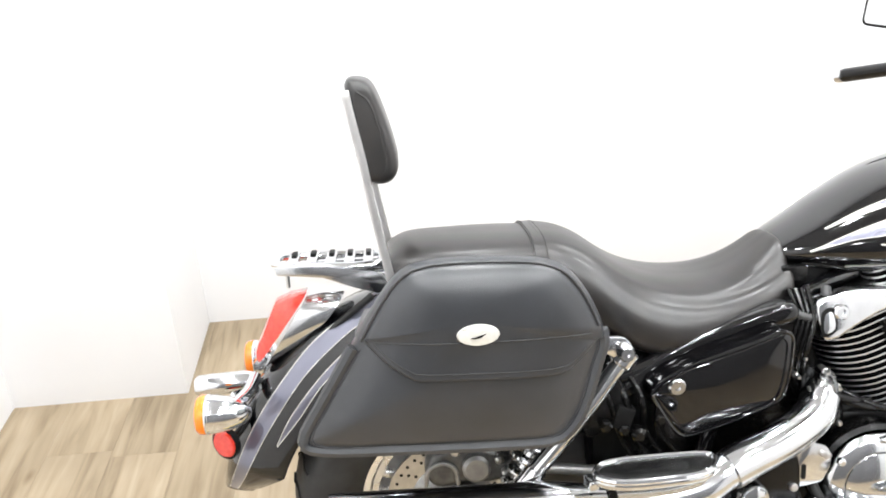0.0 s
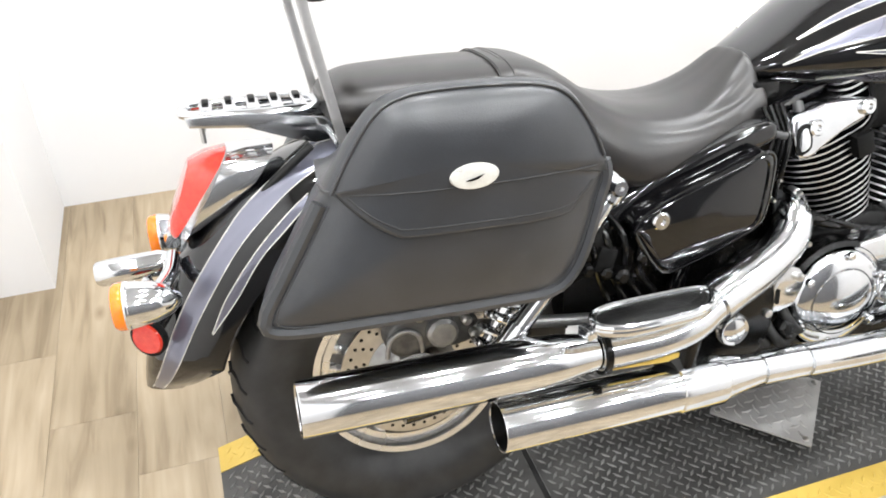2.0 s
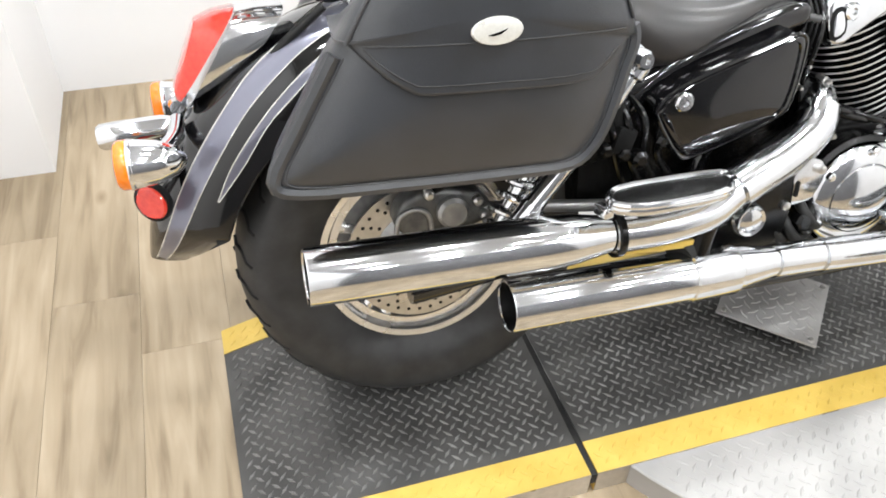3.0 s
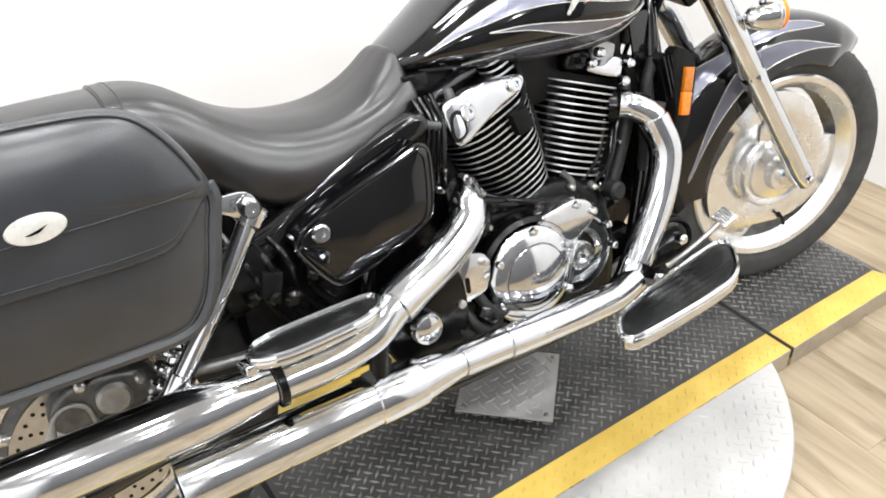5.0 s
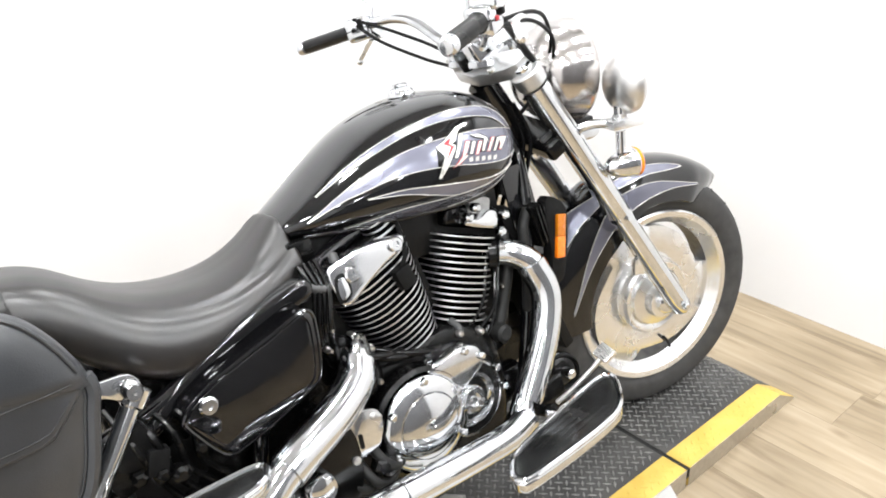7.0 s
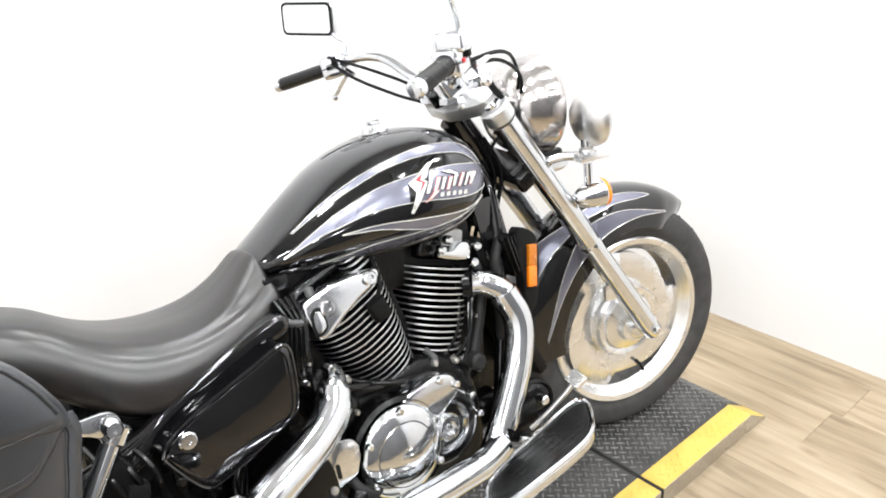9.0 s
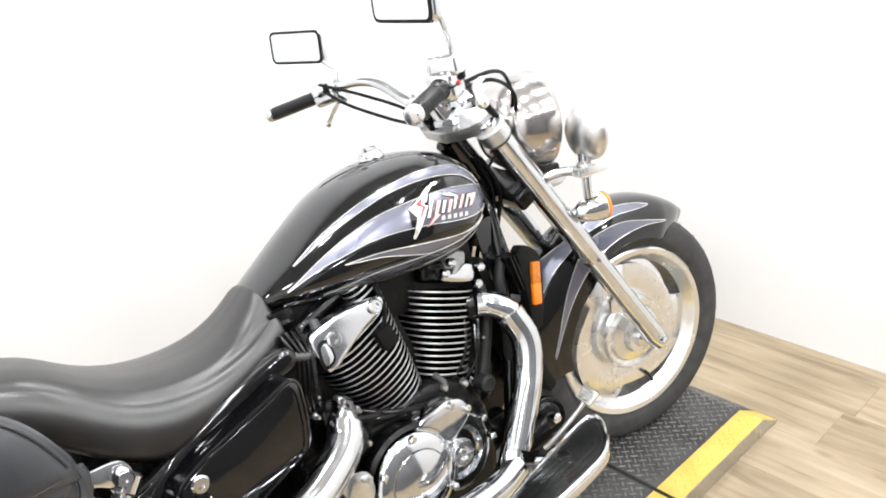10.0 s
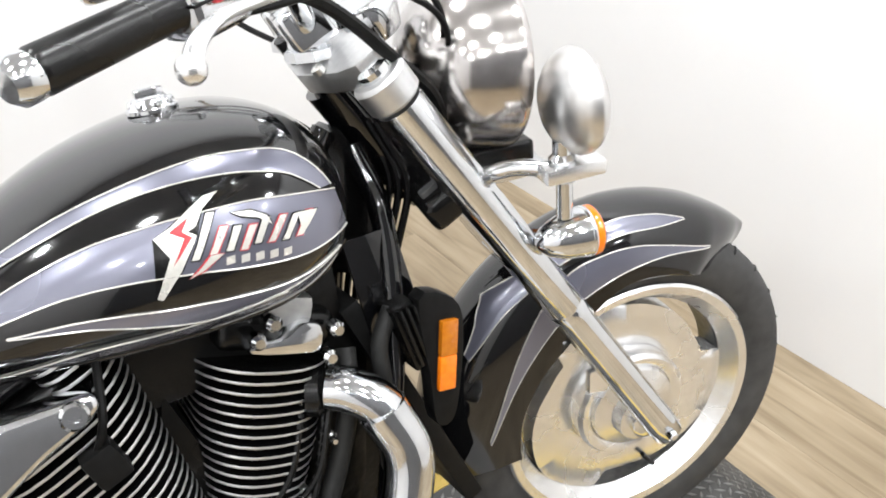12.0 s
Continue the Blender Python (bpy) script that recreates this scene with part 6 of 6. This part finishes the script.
for k, c in enumerate(CABLES):
    part("control_cable", tube(c, 0.0042 if k != 2 else 0.008, 8, 6), MATT, handlebar, "black control cable", STEER)
for k in range(5):
    yy = -0.06 + 0.025 * k
    part("wiring", tube([(1.30, yy, 0.93), (1.32, yy - 0.02, 0.85), (1.30, yy - 0.015, 0.78), (1.265, yy * 1.1, 0.70), (1.24, yy, 0.62)], 0.0055, 8, 5), BLACK, chassis, "black wiring loom")

# ---- painted stripes and badge ----


def stripe(tree, up, lo, s, owner, lift=0.0012, cols=36, rows=6):
    """A painted band between two lines on a side surface, with pinstripes along both."""
    def even(line):
        c = [np.array(v[:2]) for v in catmull(line, 8)]
        d = np.cumsum([0] + [np.linalg.norm(b - a) for a, b in zip(c, c[1:])])
        return [(np.interp(t, d, [p[0] for p in c]), np.interp(t, d, [p[1] for p in c])) for t in np.linspace(0, d[-1], cols + 1)]
    u, l = even(up), even(lo)
    grid = [[on_side(tree, a[0] + (b[0] - a[0]) * k / rows, a[1] + (b[1] - a[1]) * k / rows, s, lift) for k in range(rows + 1)] for a, b in zip(u, l)]
    bm = bmesh.new()
    skin(bm, grid, False, False)
    st = part("painted_stripe", bm, SILVER, owner, "silver-blue painted stripe")
    for k in (0, rows):
        part("pinstripe", tube([tuple(g[k]) for g in grid], 0.0016, 6, 1, flat=0.6), PIN, st, "pale pinstripe")
    return st


TANK_STRIPES = (
    ([(0.759, 0.866), (0.825, 0.903), (0.899, 0.935), (0.972, 0.955), (1.043, 0.965), (1.095, 0.963), (1.138, 0.953), (1.164, 0.930), (1.177, 0.906)],
     [(0.760, 0.865), (0.813, 0.891), (0.879, 0.918), (0.946, 0.939), (1.010, 0.949), (1.071, 0.948), (1.121, 0.937), (1.145, 0.922), (1.160, 0.908)]),
    ([(0.726, 0.827), (0.795, 0.864), (0.858, 0.892), (0.921, 0.912), (0.981, 0.920), (1.031, 0.922), (1.086, 0.920), (1.147, 0.909), (1.180, 0.900)],
     [(0.727, 0.826), (0.789, 0.850), (0.832, 0.860), (0.888, 0.872), (0.945, 0.874), (1.005, 0.868), (1.073, 0.855), (1.128, 0.849), (1.190, 0.853)]),
    ([(0.832, 0.846), (0.905, 0.847), (1.000, 0.834), (1.098, 0.822), (1.175, 0.832)],
     [(0.833, 0.845), (0.900, 0.838), (0.955, 0.823), (1.018, 0.807), (1.10, 0.808)]),
    ([(0.765, 0.791), (0.837, 0.802), (0.900, 0.810), (1.016, 0.807), (1.090, 0.810), (1.178, 0.830)],
     [(0.766, 0.789), (0.840, 0.786), (0.920, 0.780), (1.020, 0.777), (1.100, 0.786), (1.176, 0.815)]))
tree = surface_tree(tank)
for s in (-1, 1):
    part("tank_seam", tube([tuple(on_side(tree, x, z, s, 0.001)) for x, z in ((0.72, 0.800), (0.80, 0.793), (0.88, 0.786), (0.96, 0.779), (1.04, 0.775), (1.11, 0.777), (1.16, 0.795), (1.195, 0.825))], 0.006, 10, 5), PAINT, tank)
for s in (-1, 1):
    for up, lo in TANK_STRIPES:
        stripe(tree, up, lo, s, tank)


def decal(tree, poly, s, material, owner, name, lift, label=""):
    bm = bmesh.new()
    bm.faces.new([bm.verts.new((x, 0, z)) for x, z in poly])
    bmesh.ops.triangulate(bm, faces=bm.faces[:])
    bmesh.ops.subdivide_edges(bm, edges=bm.edges[:], cuts=2, use_grid_fill=True)
    for v in bm.verts:
        v.co = on_side(tree, v.co.x, v.co.z, s, lift)
    return part(name, bm, material, owner, label)


def grown(poly, d):
    """A polygon pushed outwards by d."""
    n = len(poly)
    area = sum(poly[i - 1][0] * poly[i][1] - poly[i][0] * poly[i - 1][1] for i in range(n))
    sg = 1 if area > 0 else -1
    out = []
    for i in range(n):
        a, b, c = np.array(poly[i - 1]), np.array(poly[i]), np.array(poly[(i + 1) % n])
        n1 = np.array([(b - a)[1], -(b - a)[0]]) / np.linalg.norm(b - a)
        n2 = np.array([(c - b)[1], -(c - b)[0]]) / np.linalg.norm(c - b)
        m = n1 + n2
        m = m / max(np.linalg.norm(m), 0.9)
        out.append(tuple(b + sg * m * d))
    return out


OUTER = [(1.054, 0.936), (1.039, 0.935), (1.020, 0.926), (0.999, 0.915), (0.981, 0.908), (0.998, 0.902), (0.986, 0.883), (0.967, 0.853), (0.972, 0.850), (0.996, 0.874), (1.020, 0.903), (1.013, 0.908), (1.022, 0.911), (1.033, 0.924)]
BOLT = [(1.018, 0.920), (0.996, 0.9105), (1.008, 0.903), (0.990, 0.880), (1.015, 0.902), (1.008, 0.909)]
# the wordmark as plain slanted strokes
FEET = [(1.011, 0.881), (1.029, 0.882), (1.045, 0.881), (1.059, 0.878), (1.074, 0.880), (1.088, 0.877), (1.103, 0.874), (1.119, 0.873)]
TOPS = [(1.039, 0.919), (1.047, 0.904), (1.060, 0.901), (1.075, 0.898), (1.090, 0.901), (1.108, 0.898), (1.122, 0.895), (1.137, 0.893)]
STROKES = [[(a - 0.0035, b), (a + 0.0035, b - 0.001), (c + 0.004, d), (c - 0.004, d + 0.001)] for (a, b), (c, d) in zip(FEET, TOPS)]
SWASH = [(1.057, 0.915), (1.077, 0.912), (1.091, 0.903), (1.094, 0.893), (1.082, 0.903), (1.066, 0.909)]
TAIL = [(1.000, 0.864), (1.017, 0.869), (1.039, 0.880), (1.026, 0.881), (1.011, 0.870)]
TIP = [(1.123, 0.896), (1.147, 0.891), (1.123, 0.872)]
for s in (-1, 1):
    bd_ = decal(tree, OUTER, s, BADGE, tank, "badge", 0.0026, "pale-edged red lightning badge with a slanted silver wordmark")
    decal(tree, grown(OUTER, 0.0012), s, BLACK, bd_, "badge_shadow", 0.0020)
    decal(tree, BOLT, s, RED, bd_, "badge_bolt", 0.0033, "red bolt")
    for k, q in enumerate(STROKES + [SWASH, TAIL, TIP]):
        decal(tree, grown(q, 0.0016), s, RED if k % 2 else BLACK, bd_, "stroke_edge", 0.0030)
        decal(tree, q, s, BADGE, bd_, "wordmark_stroke", 0.0036, "pale slanted stroke")
    for k in range(5):
        x0 = 1.038 + 0.0148 * k
        decal(tree, [(x0, 0.867 - 0.0026 * k), (x0 + 0.009, 0.867 - 0.0026 * k), (x0 + 0.011, 0.875 - 0.0026 * k), (x0 + 0.002, 0.875 - 0.0026 * k)], s, PIN, bd_, "small_bar", 0.0026, "small pale bar")


tree_f = surface_tree(front_fender)
tree_r = surface_tree(rear_fender)
FRONT_STRIPES = (
    ([(1.764, 0.668), (1.720, 0.684), (1.660, 0.692), (1.606, 0.684), (1.559, 0.670), (1.471, 0.630), (1.435, 0.600), (1.394, 0.532)],
     [(1.764, 0.666), (1.715, 0.668), (1.651, 0.672), (1.593, 0.662), (1.546, 0.648), (1.491, 0.614), (1.449, 0.583), (1.396, 0.523)]),
    ([(1.800, 0.613), (1.673, 0.650), (1.597, 0.648), (1.549, 0.630), (1.500, 0.580), (1.455, 0.500), (1.408, 0.370)],
     [(1.801, 0.610), (1.711, 0.622), (1.630, 0.612), (1.560, 0.582), (1.508, 0.535), (1.458, 0.465), (1.409, 0.362)]))
REAR_STRIPES = (
    ([(-0.070, 0.788), (-0.110, 0.777), (-0.160, 0.752), (-0.228, 0.704), (-0.278, 0.651), (-0.330, 0.583), (-0.370, 0.515), (-0.402, 0.445), (-0.424, 0.395)],
     [(-0.070, 0.766), (-0.112, 0.752), (-0.164, 0.722), (-0.224, 0.672), (-0.266, 0.625), (-0.318, 0.552), (-0.355, 0.490), (-0.384, 0.435), (-0.410, 0.390)]),
    ([(-0.127, 0.724), (-0.171, 0.691), (-0.223, 0.641), (-0.277, 0.574), (-0.307, 0.520)],
     [(-0.130, 0.709), (-0.175, 0.669), (-0.216, 0.631), (-0.260, 0.572), (-0.306, 0.518)]))
for s in (-1, 1):
    for up, lo in REAR_STRIPES:
        stripe(tree_r, up, lo, s, rear_fender)
for up, lo in FRONT_STRIPES:
    stripe(tree_f, up, lo, -1, front_fender)

# ---- floor planks ----
PLANK_W, PLANK_L = 0.197, 1.22
pm_cache = {}


def plank_mesh(w, l):
    key = (round(w, 3), round(l, 3))
    if key not in pm_cache:
        b = box(w - 0.0005, l - 0.0005, 0.008, None, 0.0005, 1)
        me = bpy.data.meshes.new("plank")
        b.to_mesh(me)
        b.free()
        me.materials.append(WOOD)
        pm_cache[key] = me
    return pm_cache[key]


x = X_REAR
row = 0
edge = -0.54 - 3 * PLANK_W
while x < X_FRONT - 1e-6:
    w = min(edge, X_FRONT) - x
    y = Y_BACK
    first = (0.31, 0.72, 0.75, 1.02, 1.22, 0.48, 0.86, 0.20)[row % 8]
    l = first
    while y > Y_OPEN + 1e-6:
        l = min(l, y - Y_OPEN)
        ob = new("plank", plank_mesh(w, l))
        ob.parent = floor
        ob.matrix_basis = pose(x + w / 2, y - l / 2, -0.004)
        y -= l
        l = PLANK_L
    x += w
    edge += PLANK_W
    row += 1
